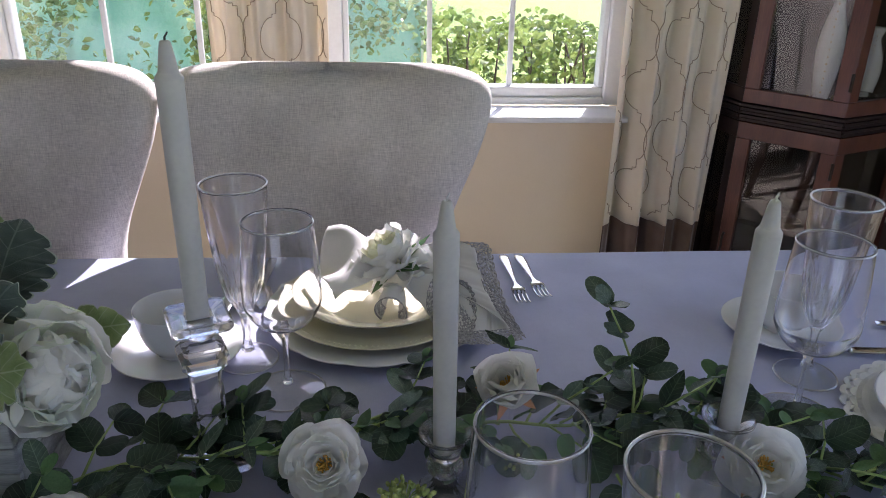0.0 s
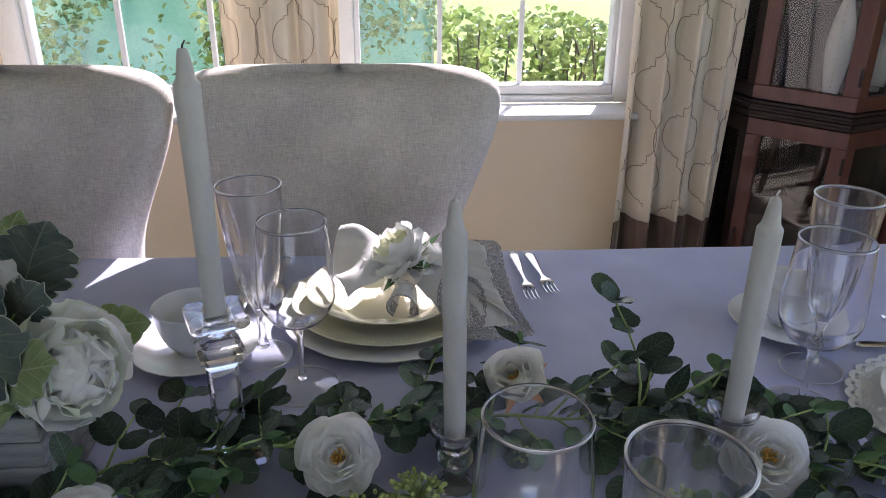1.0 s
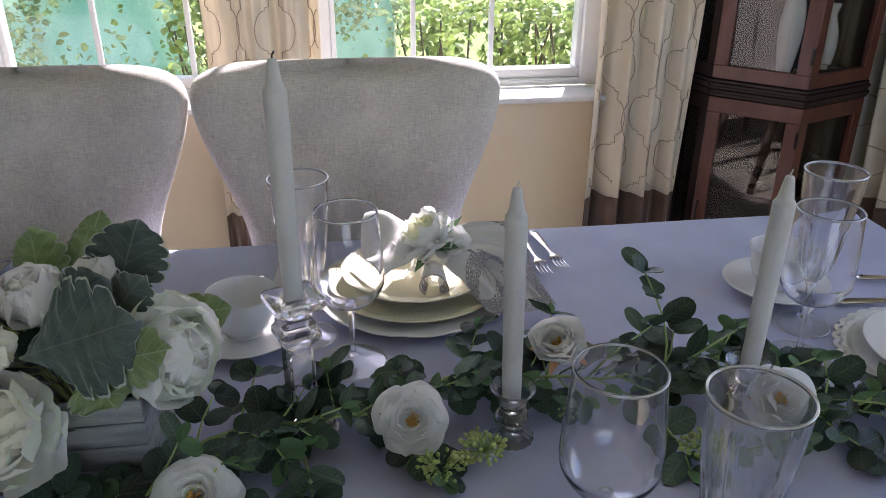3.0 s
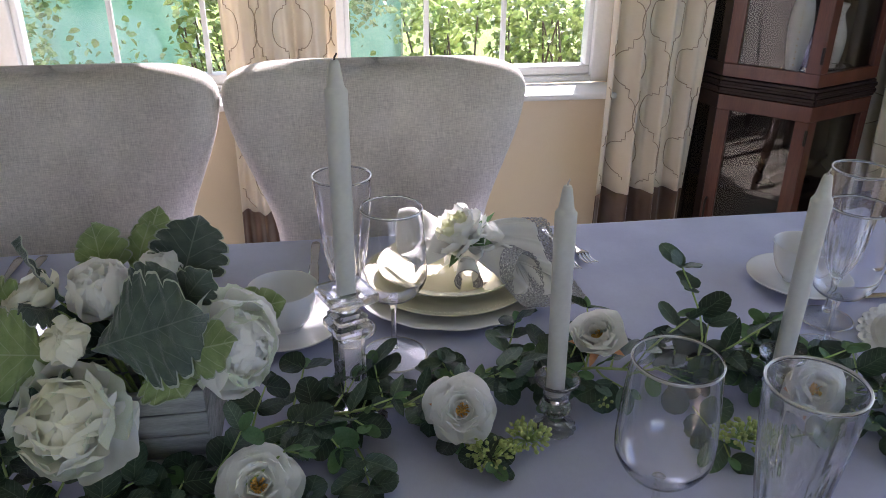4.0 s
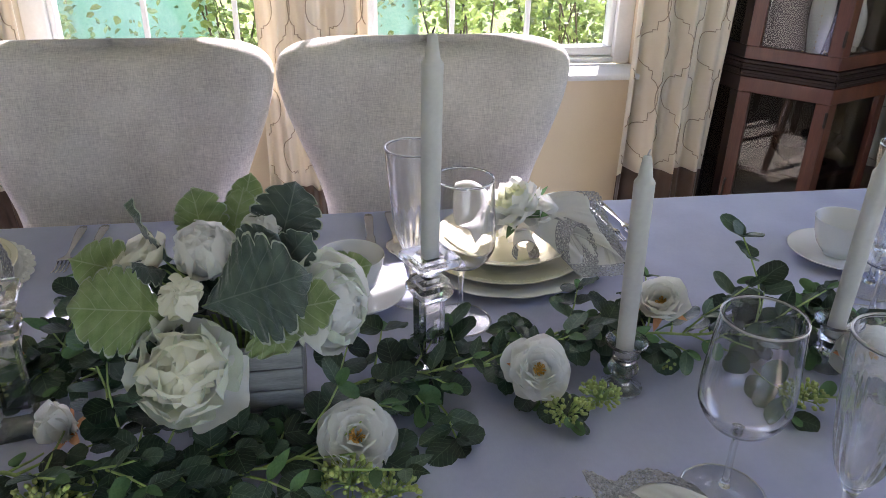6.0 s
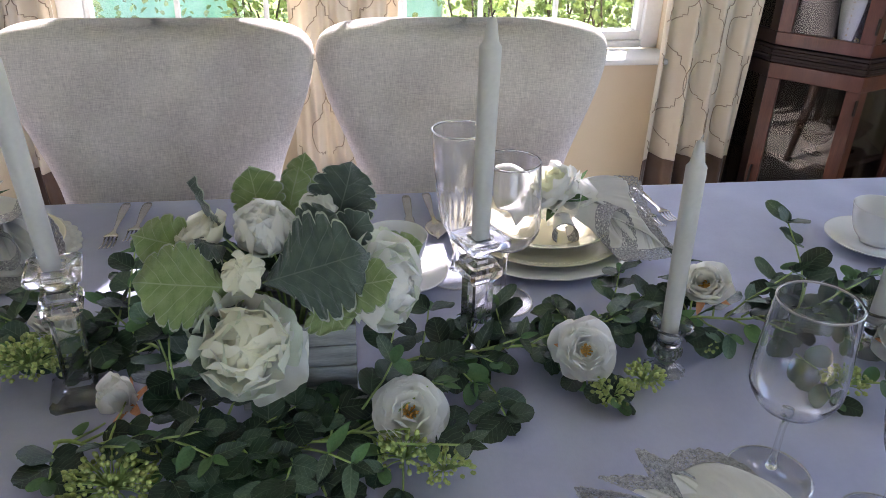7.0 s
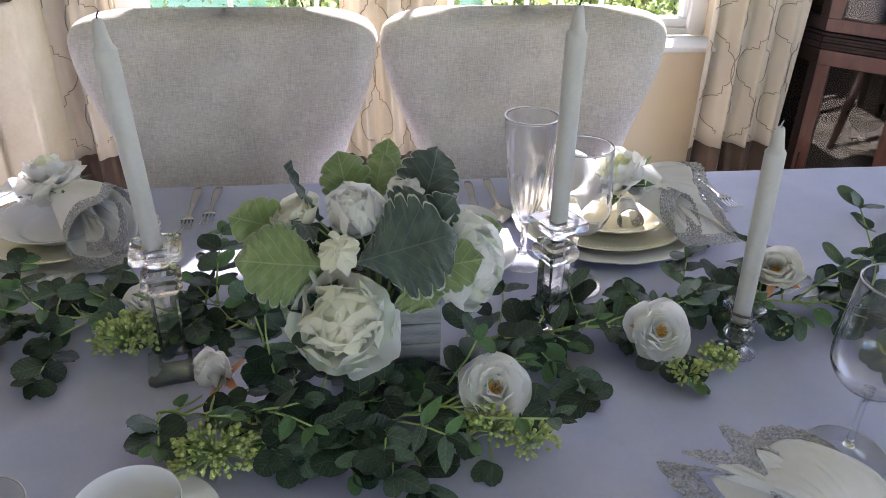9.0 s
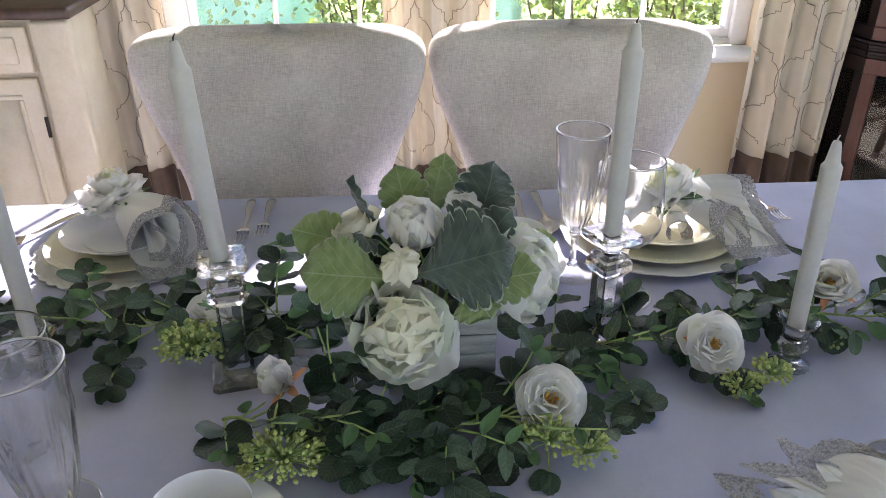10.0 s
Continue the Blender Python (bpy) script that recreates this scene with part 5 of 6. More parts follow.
def flower(name, centre, axis, radius, rings, mats, label, category, seed, stamens=True, sepals=None, notch=0.0, wild=6.0, slim=1.0, cup=False):
    """A flower of rings of petals: rows of (count, degrees from the axis, length, start height)."""
    rng = random.Random(seed)
    t = thing(name, centre, label, category, "white flowers")
    q = Vector((0, 0, 1)).rotation_difference(Vector(axis).normalized()).to_matrix().to_4x4()
    for k, (n, tilt, length, lift) in enumerate(rings):
        mat = mats[min(k, len(mats) - 1)]
        off = rng.random() * 6.3
        for i in range(n):
            a = off + 2 * math.pi * i / n + rng.uniform(-0.18, 0.18)
            tl = tilt + rng.uniform(-wild, wild)
            hue = mat[i % len(mat)] if isinstance(mat, tuple) else mat
            ob = new("petal", rng.choice(petals_of(hue, notch, cup if k < len(rings) - 3 or len(rings) < 6 else bool(cup))))
            ob.parent = t
            s = radius * length * rng.uniform(1 - wild / 75, 1 + wild / 75)
            ob.matrix_local = q @ Matrix.Rotation(a, 4, "Z") @ Matrix.Translation((0, -0.05 * radius, lift * radius)) @ Matrix.Rotation(radians(-tl), 4, "X") @ Matrix.Diagonal((s * slim, s, s, 1))
    if stamens:
        bm = bmesh.new()
        for i in range(46):
            a, r = rng.uniform(0, 6.3), radius * 0.20 * math.sqrt(rng.random())
            p = Vector((r * math.cos(a), r * math.sin(a), radius * rng.uniform(0.30, 0.44)))
            tube(bm, [(p.x * 0.3, p.y * 0.3, radius * 0.05), p * 0.9, p], 0.0005, 4)
            bmesh.ops.create_icosphere(bm, subdivisions=1, radius=radius * 0.028, matrix=Matrix.Translation(p))
        bmesh.ops.transform(bm, matrix=q, verts=bm.verts)
        part("stamen_tuft", bm, M_STAMEN, t, "orange-yellow stamens")
    if sepals:
        for i in range(5):
            ob = new("sepal", sepals)
            ob.parent = t
            ob.matrix_local = q @ Matrix.Rotation(i * 1.257, 4, "Z") @ Matrix.Translation((0, 0, -0.12 * radius)) @ Matrix.Rotation(radians(20), 4, "X") @ Matrix.Scale(radius / 0.03, 4)
    return t


SEPAL = leaf_mesh("sepal", 0.030, 0.009, M_PEACH, n=5, m=3)
OPEN = [(5, -14, 0.54, 0.06), (5, -26, 0.76, 0.03), (6, -40, 0.92, 0.0), (6, -54, 1.02, -0.04), (5, -68, 1.06, -0.10)]
POSY = [(5, 4, 0.80, 0.08), (7, -14, 0.90, 0.05), (7, -32, 0.98, 0.02), (7, -52, 1.02, -0.02), (7, -74, 1.02, -0.08), (6, -94, 0.98, -0.14)]
GREEN_SEPAL = leaf_mesh("sepal", 0.036, 0.012, M_EUCA_LIGHT, n=5, m=3)
HALF = [(4, -4, 0.75, 0.0), (5, -12, 0.9, 0.0), (6, -24, 1.0, -0.02), (6, -38, 1.05, -0.06)]
BUD = [(3, 10, 0.9, 0.0), (4, 4, 1.0, 0.0), (5, -4, 1.02, -0.03)]
CUP = [(4, 22, 0.66, 0.12), (5, 14, 0.80, 0.08), (6, 5, 0.92, 0.03), (6, -4, 1.0, 0.0), (7, -13, 0.98, -0.03)]
# a dense ball of short petals in a loose skirt of broad ones
PEONY = [(5, 30, 0.30, 0.40), (8, 24, 0.36, 0.36), (9, 16, 0.42, 0.30), (11, 6, 0.50, 0.22), (11, -4, 0.60, 0.14), (10, 2, 0.74, 0.08), (8, -6, 0.84, 0.03), (6, -20, 0.96, 0.0), (6, -36, 1.04, -0.05), (5, -56, 1.08, -0.12)]
FULL = [(4, 5, 0.44, 0.16), (6, -4, 0.56, 0.12), (7, -13, 0.68, 0.09), (7, -24, 0.80, 0.05), (7, -38, 0.93, 0.0), (6, -56, 1.03, -0.05), (5, -80, 1.08, -0.12)]
W, C, G = M_PETAL, M_PETAL_CREAM, M_PETAL_MINT
for c, ax, r, rings, mats, label, st in (
        ((-0.255, 0.636, Z + 0.036), (0.05, -0.75, 0.85), 0.042, OPEN, [W], "open white rose with an orange-yellow heart", True),
        ((-0.027, 0.716, Z + 0.048), (-0.05, -0.80, 0.75), 0.040, OPEN, [W], "open white rose with yellow stamens in the garland", True),
        ((0.168, 0.800, Z + 0.074), (-0.35, -0.45, 0.8), 0.040, HALF, [W], "half-open white rose behind a candle", True),
        ((0.420, 0.712, Z + 0.030), (-0.15, -0.70, 0.8), 0.042, OPEN, [W], "open white rose beneath a candle", True),
        ((-0.695, 0.860, Z + 0.028), (0.1, -0.3, 0.9), 0.036, HALF, [W], "white rose in leaves behind a candlestick", False),
        ((-0.575, 0.705, Z + 0.022), (-0.45, -0.2, 0.75), 0.040, BUD, [W], "white rosebud lying before a candlestick", False)):
    flower("rose", c, ax, r, rings, mats, label, "rose", int(1000 * abs(c[0])), st, SEPAL)

flower("peony", (-0.424, 0.662, 0.884), (-0.05, -0.80, 0.55), 0.062, PEONY, [C, C, C, C, C, C, C, (W, C, G), (C, W, G), (W, G, G)], "large cream-green silk peony on the flower box", "peony", 41, False, notch=0.025, wild=6, slim=1.15, cup="frill")
flower("peony", (-0.292, 0.735, 0.912), (0.70, -0.55, 0.25), 0.062, PEONY, [C, C, C, C, C, W, W, (W, G), (W, G), (G, W)], "pale green-white silk peony at the box's edge", "peony", 42, False, notch=0.025, wild=6, slim=1.15, cup="frill")
flower("rose", (-0.408, 0.762, 0.945), (0.0, -0.30, 1.0), 0.066, CUP, [C, W], "full white cupped silk rose at the bouquet's crown", "rose", 43, False, wild=4, cup=True)
flower("rose", (-0.424, 0.692, 0.942), (-0.1, -0.55, 0.85), 0.040, BUD, [C], "cream rosebud among felted leaves", "rose", 44, False, wild=3, cup="frill")
flower("rose", (-0.353, 0.770, 0.972), (0.2, -0.2, 1.0), 0.040, BUD, [W], "small white rosebud in the bouquet", "rose", 45, False, wild=3, cup="frill")
flower("rose", (-0.470, 0.760, 0.955), (-0.5, -0.1, 0.9), 0.040, HALF, [C], "cream rose turned away in the bouquet", "rose", 46, False)
flower("peony", (-0.46, 0.70, 0.90), (-0.8, -0.3, 0.4), 0.042, FULL, [C, G], "pale green peony under felted leaves", "peony", 47, False, notch=0.05)

# felted leaves of the bouquet: base, tip, facing, width, colour
bouquet = thing("bouquet_foliage", (-0.385, 0.765, TABLE_Z + 0.012), "grey-green felted lobed leaves standing in the flower box", "foliage")


def felt_mesh(length, width, mat, lobes, depth, seed):
    """A felted leaf along +y: rounded lobes that slant forwards, scalloped again at their edges, a pale rim and a curled blade."""
    rng = random.Random(seed)
    bm = bmesh.new()
    n = lobes * 18
    us = (-1, -0.95, -0.8, -0.55, -0.28, 0, 0.28, 0.55, 0.8, 0.95, 1)
    ph = [rng.uniform(0.42, 0.58) for _ in (0, 1)]
    curl, twist = rng.uniform(0.05, 0.16), rng.uniform(-0.35, 0.35)
    rows = []
    for j in range(n + 1):
        v = j / n
        row = []
        for u in us:
            q = (lobes * v + ph[u > 0]) % 1.0
            lobe = 1 - depth * (2 * abs(q - 0.5)) ** 3.6
            fine = 1 - 0.03 * (2 * abs((3 * lobes * v + ph[u > 0]) % 1.0 - 0.5)) ** 3
            env = max(math.sin(math.pi * min(v * 0.93 + 0.04, 1) ** 1.1), 0) ** 0.72 * (0.45 + 0.55 * min(v * 2.6, 1)) * min((1 - v) * 9, 1) ** 0.5
            w = width / 2 * env * lobe * fine
            y = length * (v + 0.05 * abs(u) ** 1.4 * (1 - v) * min(v * 3, 1))
            z = 0.03 * width * math.cos(2 * math.pi * q) * abs(u) - curl * width * abs(u) ** 2 + twist * 0.25 * width * u * v - 0.14 * length * v * v + 0.03 * width * math.sin(8 * v + 4 * u + seed)
            row.append(bm.verts.new((w * u, y, z)))
        rows.append(row)
    for a, b in zip(rows, rows[1:]):
        for i in range(len(a) - 1):
            f = bm.faces.new((a[i], a[i + 1], b[i + 1], b[i]))
            if i in (0, len(a) - 2):
                f.material_index = 1
    bmesh.ops.remove_doubles(bm, verts=bm.verts, dist=1e-6)
    me = bpy.data.meshes.new("felt_leaf")
    bm.to_mesh(me)
    bm.free()
    me.materials.append(mat)
    me.materials.append(M_FELT_EDGE)
    for p in me.polygons:
        p.use_smooth = True
    return me


for k, (base, tip, face, width, mt) in enumerate((
        ((-0.408, 0.690, 0.945), (-0.312, 0.668, 0.985), (0.0, -0.85, 0.5), 0.112, M_MILLER),
        ((-0.372, 0.700, 0.985), (-0.330, 0.716, 1.012), (0.0, -0.8, 0.6), 0.060, M_MILLER),
        ((-0.335, 0.750, 0.955), (-0.306, 0.784, 1.038), (0.15, -0.9, 0.4), 0.078, M_MILLER),
        ((-0.380, 0.800, 0.965), (-0.362, 0.853, 1.030), (0.0, -0.9, 0.35), 0.042, M_MILLER_GREEN),
        ((-0.385, 0.800, 0.965), (-0.372, 0.835, 1.018), (-0.2, -0.9, 0.35), 0.040, M_MILLER_GREEN),
        ((-0.410, 0.790, 0.955), (-0.428, 0.815, 1.024), (-0.15, -0.9, 0.4), 0.062, M_MILLER_GREEN),
        ((-0.436, 0.692, 0.938), (-0.526, 0.668, 0.966), (-0.1, -0.80, 0.60), 0.088, M_MILLER_GREEN),
        ((-0.470, 0.745, 0.955), (-0.556, 0.765, 0.972), (-0.1, -0.8, 0.5), 0.062, M_MILLER_GREEN),
        ((-0.345, 0.700, 0.925), (-0.280, 0.665, 0.955), (0.2, -0.85, 0.5), 0.060, M_MILLER_GREEN),
        ((-0.350, 0.690, 0.930), (-0.325, 0.660, 0.905), (0.2, -0.85, 0.5), 0.065, M_MILLER_GREEN),
        ((-0.310, 0.760, 0.930), (-0.224, 0.784, 0.935), (0.1, -0.8, 0.6), 0.048, M_MILLER_GREEN),
        ((-0.500, 0.715, 0.925), (-0.528, 0.690, 0.845), (-0.4, -0.8, 0.2), 0.050, M_MILLER),
        ((-0.450, 0.755, 0.965), (-0.492, 0.757, 1.026), (-0.9, -0.2, 0.3), 0.040, M_MILLER),
        ((-0.450, 0.745, 0.960), (-0.470, 0.720, 0.985), (-0.2, -0.5, 0.9), 0.045, M_MILLER),
        ((-0.430, 0.680, 0.930), (-0.470, 0.655, 0.895), (-0.4, -0.8, 0.3), 0.050, M_MILLER),
        ((-0.330, 0.735, 0.960), (-0.300, 0.725, 1.000), (0.2, -0.7, 0.6), 0.045, M_MILLER))):
    base, tip = Vector(base), Vector(tip)
    L = (tip - base).length
    me = felt_mesh(L * 1.06, width * 1.12, mt, 7 if width > 0.07 else 5, 0.24 if mt is M_MILLER else 0.20, k)
    ob = new("felt_leaf", me)
    ob.parent = bouquet
    ob.matrix_local = bouquet.matrix_world.inverted() @ aim(base, tip - base, face)
    md = ob.modifiers.new("thickness", "SOLIDIFY")
    md.thickness = 0.0008
    bm = bmesh.new()
    o = bouquet.matrix_world.translation
    tube(bm, [Vector((-0.385, 0.765, 0.80)) - o, (base + Vector((-0.385, 0.765, 0.88))) / 2 - o, base - o, base.lerp(tip, 0.3) - o], 0.0018, 5, 0.0010)
    part("stalk", bm, M_STEM, bouquet)


rng = random.Random(63)
for k in range(46):
    a, r = rng.uniform(0, 6.28), 0.058 * math.sqrt(rng.random())
    base = Vector((-0.390 + 1.1 * r * math.cos(a), 0.750 + 0.8 * r * math.sin(a), rng.uniform(0.880, 0.930)))
    way = Vector((math.cos(a) * 0.8, math.sin(a) * 0.8 - 0.2, rng.uniform(0.1, 0.9)))
    ob = new("leaf", rng.choice(LEAVES[:3] + SLENDER[1:3]))
    ob.parent = bouquet
    ob.matrix_local = bouquet.matrix_world.inverted() @ aim(base, way, (rng.uniform(-0.4, 0.4), -0.6, 0.8)) @ Matrix.Scale(rng.uniform(0.9, 1.3), 4)


# ---- napkins with lace ----
def fan(parent, ring, e1, e2, folds, amp, arch, lace=0.03, seed=0, flare=0.012):
    """A napkin tail that opens from its ring to a hem between e1 and e2, with a lace band along the hem."""
    ring, e1, e2 = Vector(ring), Vector(e1), Vector(e2)
    o = parent.matrix_world.translation
    across = (e2 - e1).normalized()
    reach = ((e1 + e2) / 2 - ring).length

    def at(u, v):
        a = ring + across * flare * (v - 0.5) * 2
        p = a.lerp(e1.lerp(e2, v), u)
        k = 2 * math.pi * folds * v + seed
        p.z += arch * math.sin(math.pi * min(u, 1.0)) * (0.6 + 0.4 * math.sin(math.pi * v)) + amp * u * math.sin(k) + 0.004 * math.sin(9 * u + 5 * v + seed)
        p += across * amp * 0.5 * u * math.cos(k)
        out = ((e1 + e2) / 2 - ring).normalized()
        p += out * 0.018 * math.sin(math.pi * v) * u
        p.z = max(p.z, TABLE_Z + 0.006)
        return p - o

    bm = bmesh.new()
    nu, nv = 28, 56
    g = [[bm.verts.new(at(i / nu, j / nv)) for i in range(nu + 1)] for j in range(nv + 1)]
    for j in range(nv):
        for i in range(nu):
            bm.faces.new((g[j][i], g[j][i + 1], g[j + 1][i + 1], g[j + 1][i]))
    c = part("cloth", bm, M_NAPKIN, parent)
    md = c.modifiers.new("thickness", "SOLIDIFY")
    md.thickness = 0.0012
    if lace:
        bm = bmesh.new()
        rng = random.Random(seed)
        W0 = ((e2 - e1).length)
        nl, nw = int(W0 / 0.0016), 18
        span = lace / reach
        g = []
        for j in range(nl + 1):
            v = j / nl
            scal = 1 + 0.10 * abs(math.sin(j * math.pi / 7))
            row = []
            for i in range(nw + 1):
                p = at(1 - span * 0.55 + span * scal * i / nw, v)
                p.z += 0.0014 + 0.0008 * math.sin(i * 1.7) * math.cos(j * 0.9)
                row.append(bm.verts.new(p))
            g.append(row)
        for j in range(nl):
            for i in range(nw):
                # openwork: rosettes in the middle, a chain of eyelets on both borders
                cx, cy = (j % 14) - 6.5, i - 8.5
                d = math.hypot(cx, cy)
                ang = math.atan2(cy, cx)
                hole = (1.6 < d < 5.2 and math.cos(8 * ang) > 0.35) or (d > 6.4 and (j + 2 * i) % 3 == 0 and 3 < i < 15) or (i in (1, 2, 16) and j % 4 in (1, 2))
                if not hole:
                    bm.faces.new((g[j][i], g[j][i + 1], g[j + 1][i + 1], g[j + 1][i]))
        loose = [v for v in bm.verts if not v.link_faces]
        bmesh.ops.delete(bm, geom=loose, context="VERTS")
        l = part("lace_edge", bm, M_LACE, parent, "silver openwork lace", smooth=False)
        md = l.modifiers.new("thickness", "SOLIDIFY")
        md.thickness = 0.0009
    return c


def roll_loop(parent, centre, axis, r, width, seed=0):
    """A turned-over loop of napkin with lace round its mouth."""
    o = parent.matrix_world.translation
    a = Vector(axis).normalized()
    s = a.orthogonal().normalized()
    t2 = a.cross(s)
    for nm, w0, w1, mt, rr in (("cloth", 0.0, width, M_NAPKIN, 1.0), ("lace_edge", width * 0.55, width * 1.05, M_LACE, 1.05)):
        bm = bmesh.new()
        n, m = 66, 12
        g = []
        for k in range(n + 1):
            th = 5.2 * k / n + seed
            row = []
            for i in range(m + 1):
                q = r * rr * (1 + 0.25 * math.sin(th * 1.3 + seed)) * (0.7 + 0.3 * i / m)
                p = Vector(centre) + a * (w0 + (w1 - w0) * i / m) + s * q * math.cos(th) + t2 * q * math.sin(th)
                p.z = max(p.z, TABLE_Z + 0.02)
                row.append(bm.verts.new(p - o))
            g.append(row)
        for k in range(n):
            for i in range(m):
                if nm == "lace_edge" and ((k % 7 in (2, 3, 4) and i % 6 in (2, 3)) or (i in (1, 10) and k % 3 == 0)):
                    continue
                bm.faces.new((g[k][i], g[k][i + 1], g[k + 1][i + 1], g[k + 1][i]))
        ob = part(nm, bm, mt, parent)
        md = ob.modifiers.new("thickness", "SOLIDIFY")
        md.thickness = 0.001


def napkin_ring(parent, p, axis):
    o = parent.matrix_world.translation
    b = lathe([(0.016, -0.006), (0.019, -0.004), (0.019, 0.004), (0.016, 0.006), (0.0155, 0.0)], 24)
    q = Vector((0, 0, 1)).rotation_difference(Vector(axis).normalized()).to_matrix().to_4x4()
    q.translation = Vector(p) - o
    bmesh.ops.transform(b, matrix=q, verts=b.verts)
    part("napkin_ring", b, M_STEM, parent, "green wire ring")


def round_line(pts, n, closed):
    """n + 1 points on a smooth line through pts."""
    P = [Vector(p) for p in pts]
    m = len(P)
    segs = m if closed else m - 1
    out = []
    for k in range(n + 1):
        s = min(k / n * segs, segs - 1e-6)
        i, f = int(s), s - int(s)
        if closed:
            a, b, c, d = (P[(i + q) % m] for q in (-1, 0, 1, 2))
        else:
            a, b, c, d = (P[min(max(i + q, 0), m - 1)] for q in (-1, 0, 1, 2))
        out.append(0.5 * ((2 * b) + (c - a) * f + (2 * a - 5 * b + 4 * c - d) * f * f + (3 * b - a - 3 * c + d) * f ** 3))
    return out


def tail(parent, ring, mouth, lace, closed=True, r0=0.014, arch=0.006, seed=0, cloth=True, fold=0.003, inside=0.7):
    """A rolled napkin tail from its ring to an open mouth, its hem edged with a band of lace."""
    o = parent.matrix_world.translation
    ring = Vector(ring)
    nv = 180
    edge = round_line(mouth, nv, closed)
    mid = sum(edge, Vector()) / len(edge)
    reach = (mid - ring).length

    def at(u, j):
        e = edge[j]
        a = ring + (e - mid).normalized() * r0
        p = a.lerp(e, u)
        p.z += arch * math.sin(math.pi * min(u, 1)) + fold * math.sin(math.pi * min(u, 1)) * math.sin(j * 0.16 + 3 * u + seed) + 0.0004 * math.sin(j * 0.45 + 9 * u + seed)
        p.z = max(p.z, TABLE_Z + 0.005)
        return p - o

    if cloth:
        bm = bmesh.new()
        stop = 1 - (inside - 0.12) * lace / max(reach, 0.02)
        g = [[bm.verts.new(at(stop * i / 24, j)) for i in range(25)] for j in range(nv + 1)]
        for j in range(nv):
            for i in range(24):
                bm.faces.new((g[j][i], g[j][i + 1], g[j + 1][i + 1], g[j + 1][i]))
        c = part("cloth", bm, M_NAPKIN, parent)
        c.modifiers.new("thickness", "SOLIDIFY").thickness = 0.0012
    length = sum((b - a).length for a, b in zip(edge, edge[1:]))
    nl, nw = int(length / 0.0016), 18
    fine = round_line(mouth, nl, closed)
    edge, nv = fine, nl
    bm = bmesh.new()
    g = []
    for j in range(nl + 1):
        e = edge[j]
        near = (ring + (e - mid).normalized() * r0 - e)
        back = near.normalized() * lace
        out = (e - mid).normalized() * 0.0016
        scal = 1 + 0.10 * abs(math.sin(j * math.pi / 7))
        row = []
        for i in range(nw + 1):
            f = i / nw
            u = 1 - (inside * lace - lace * scal * f) / max(near.length, 0.02)
            p = at(u, j) + out
            p.z += 0.0010 + 0.0008 * math.sin(i * 1.7) * math.cos(j * 0.9)
            row.append(bm.verts.new(p))
        g.append(row)
    for j in range(nl):
        for i in range(nw):
            cx, cy = (j % 14) - 6.5, i - 8.5
            d = math.hypot(cx, cy)
            ang = math.atan2(cy, cx)
            hole = (1.6 < d < 5.2 and math.cos(8 * ang) > 0.25) or (d > 6.2 and (j + 2 * i) % 3 == 0 and 3 < i < 15) or (i in (1, 2, 16) and j % 4 in (1, 2))
            if not hole:
                bm.faces.new((g[j][i], g[j][i + 1], g[j + 1][i + 1], g[j + 1][i]))
    bmesh.ops.delete(bm, geom=[v for v in bm.verts if not v.link_faces], context="VERTS")
    l = part("lace_edge", bm, M_LACE, parent, "silver openwork lace", smooth=False)
    l.modifiers.new("thickness", "SOLIDIFY").thickness = 0.0009


nap = thing("napkin", (PA[0], PA[1], TABLE_Z + 0.05), "white lace-edged napkin drawn through a flower ring", "napkin", "napkins")
R1 = (0.055, 1.118, 0.838)
fan(nap, R1, (-0.050, 1.185, 0.868), (-0.035, 1.055, 0.806), 1.3, 0.010, 0.020, 0.0, 1, 0.016)
tail(nap, R1, [(0.150, 1.118, 0.868), (0.175, 1.110, 0.866), (0.183, 1.080, 0.838), (0.194, 1.040, 0.811), (0.215, 1.000, 0.786)], 0.026, closed=False, seed=2, arch=0.010)
tail(nap, (0.062, 1.108, 0.830), [(0.124, 1.062, 0.838), (0.106, 1.034, 0.826), (0.101, 1.002, 0.806), (0.114, 0.985, 0.792), (0.138, 0.992, 0.792), (0.148, 1.020, 0.802), (0.150, 1.050, 0.818), (0.140, 1.062, 0.834)], 0.028, seed=3, arch=0.004)
tail(nap, (0.150, 1.085, 0.822), [(0.122, 0.984, 0.789), (0.151, 0.985, 0.788), (0.180, 0.990, 0.785), (0.215, 1.000, 0.784)], 0.022, closed=False, r0=0.03, arch=0.0, fold=0.001, seed=12)
roll_loop(nap, (0.050, 1.078, 0.815), (-0.1, -1.0, -0.15), 0.020, 0.045, 1)
napkin_ring(nap, R1, (1, 0.1, 0))
flower("peony", (0.050, 1.112, 0.840), (-0.50, -0.12, 0.85), 0.056, POSY, [M_PETAL_LIME, M_PETAL_LIME, W], "cream silk flower on a napkin ring", "flower", 51, False, GREEN_SEPAL, notch=0.16, wild=14, slim=0.80)

nap = thing("napkin", (PB[0], PB[1], TABLE_Z + 0.045), "white lace-edged napkin falling from a flower ring", "napkin", "napkins")
R2 = (-0.905, 1.165, 0.835)
fan(nap, R2, (-1.010, 1.165, 0.830), (-0.960, 1.255, 0.815), 1.2, 0.008, 0.012, 0.0, 4, 0.016)
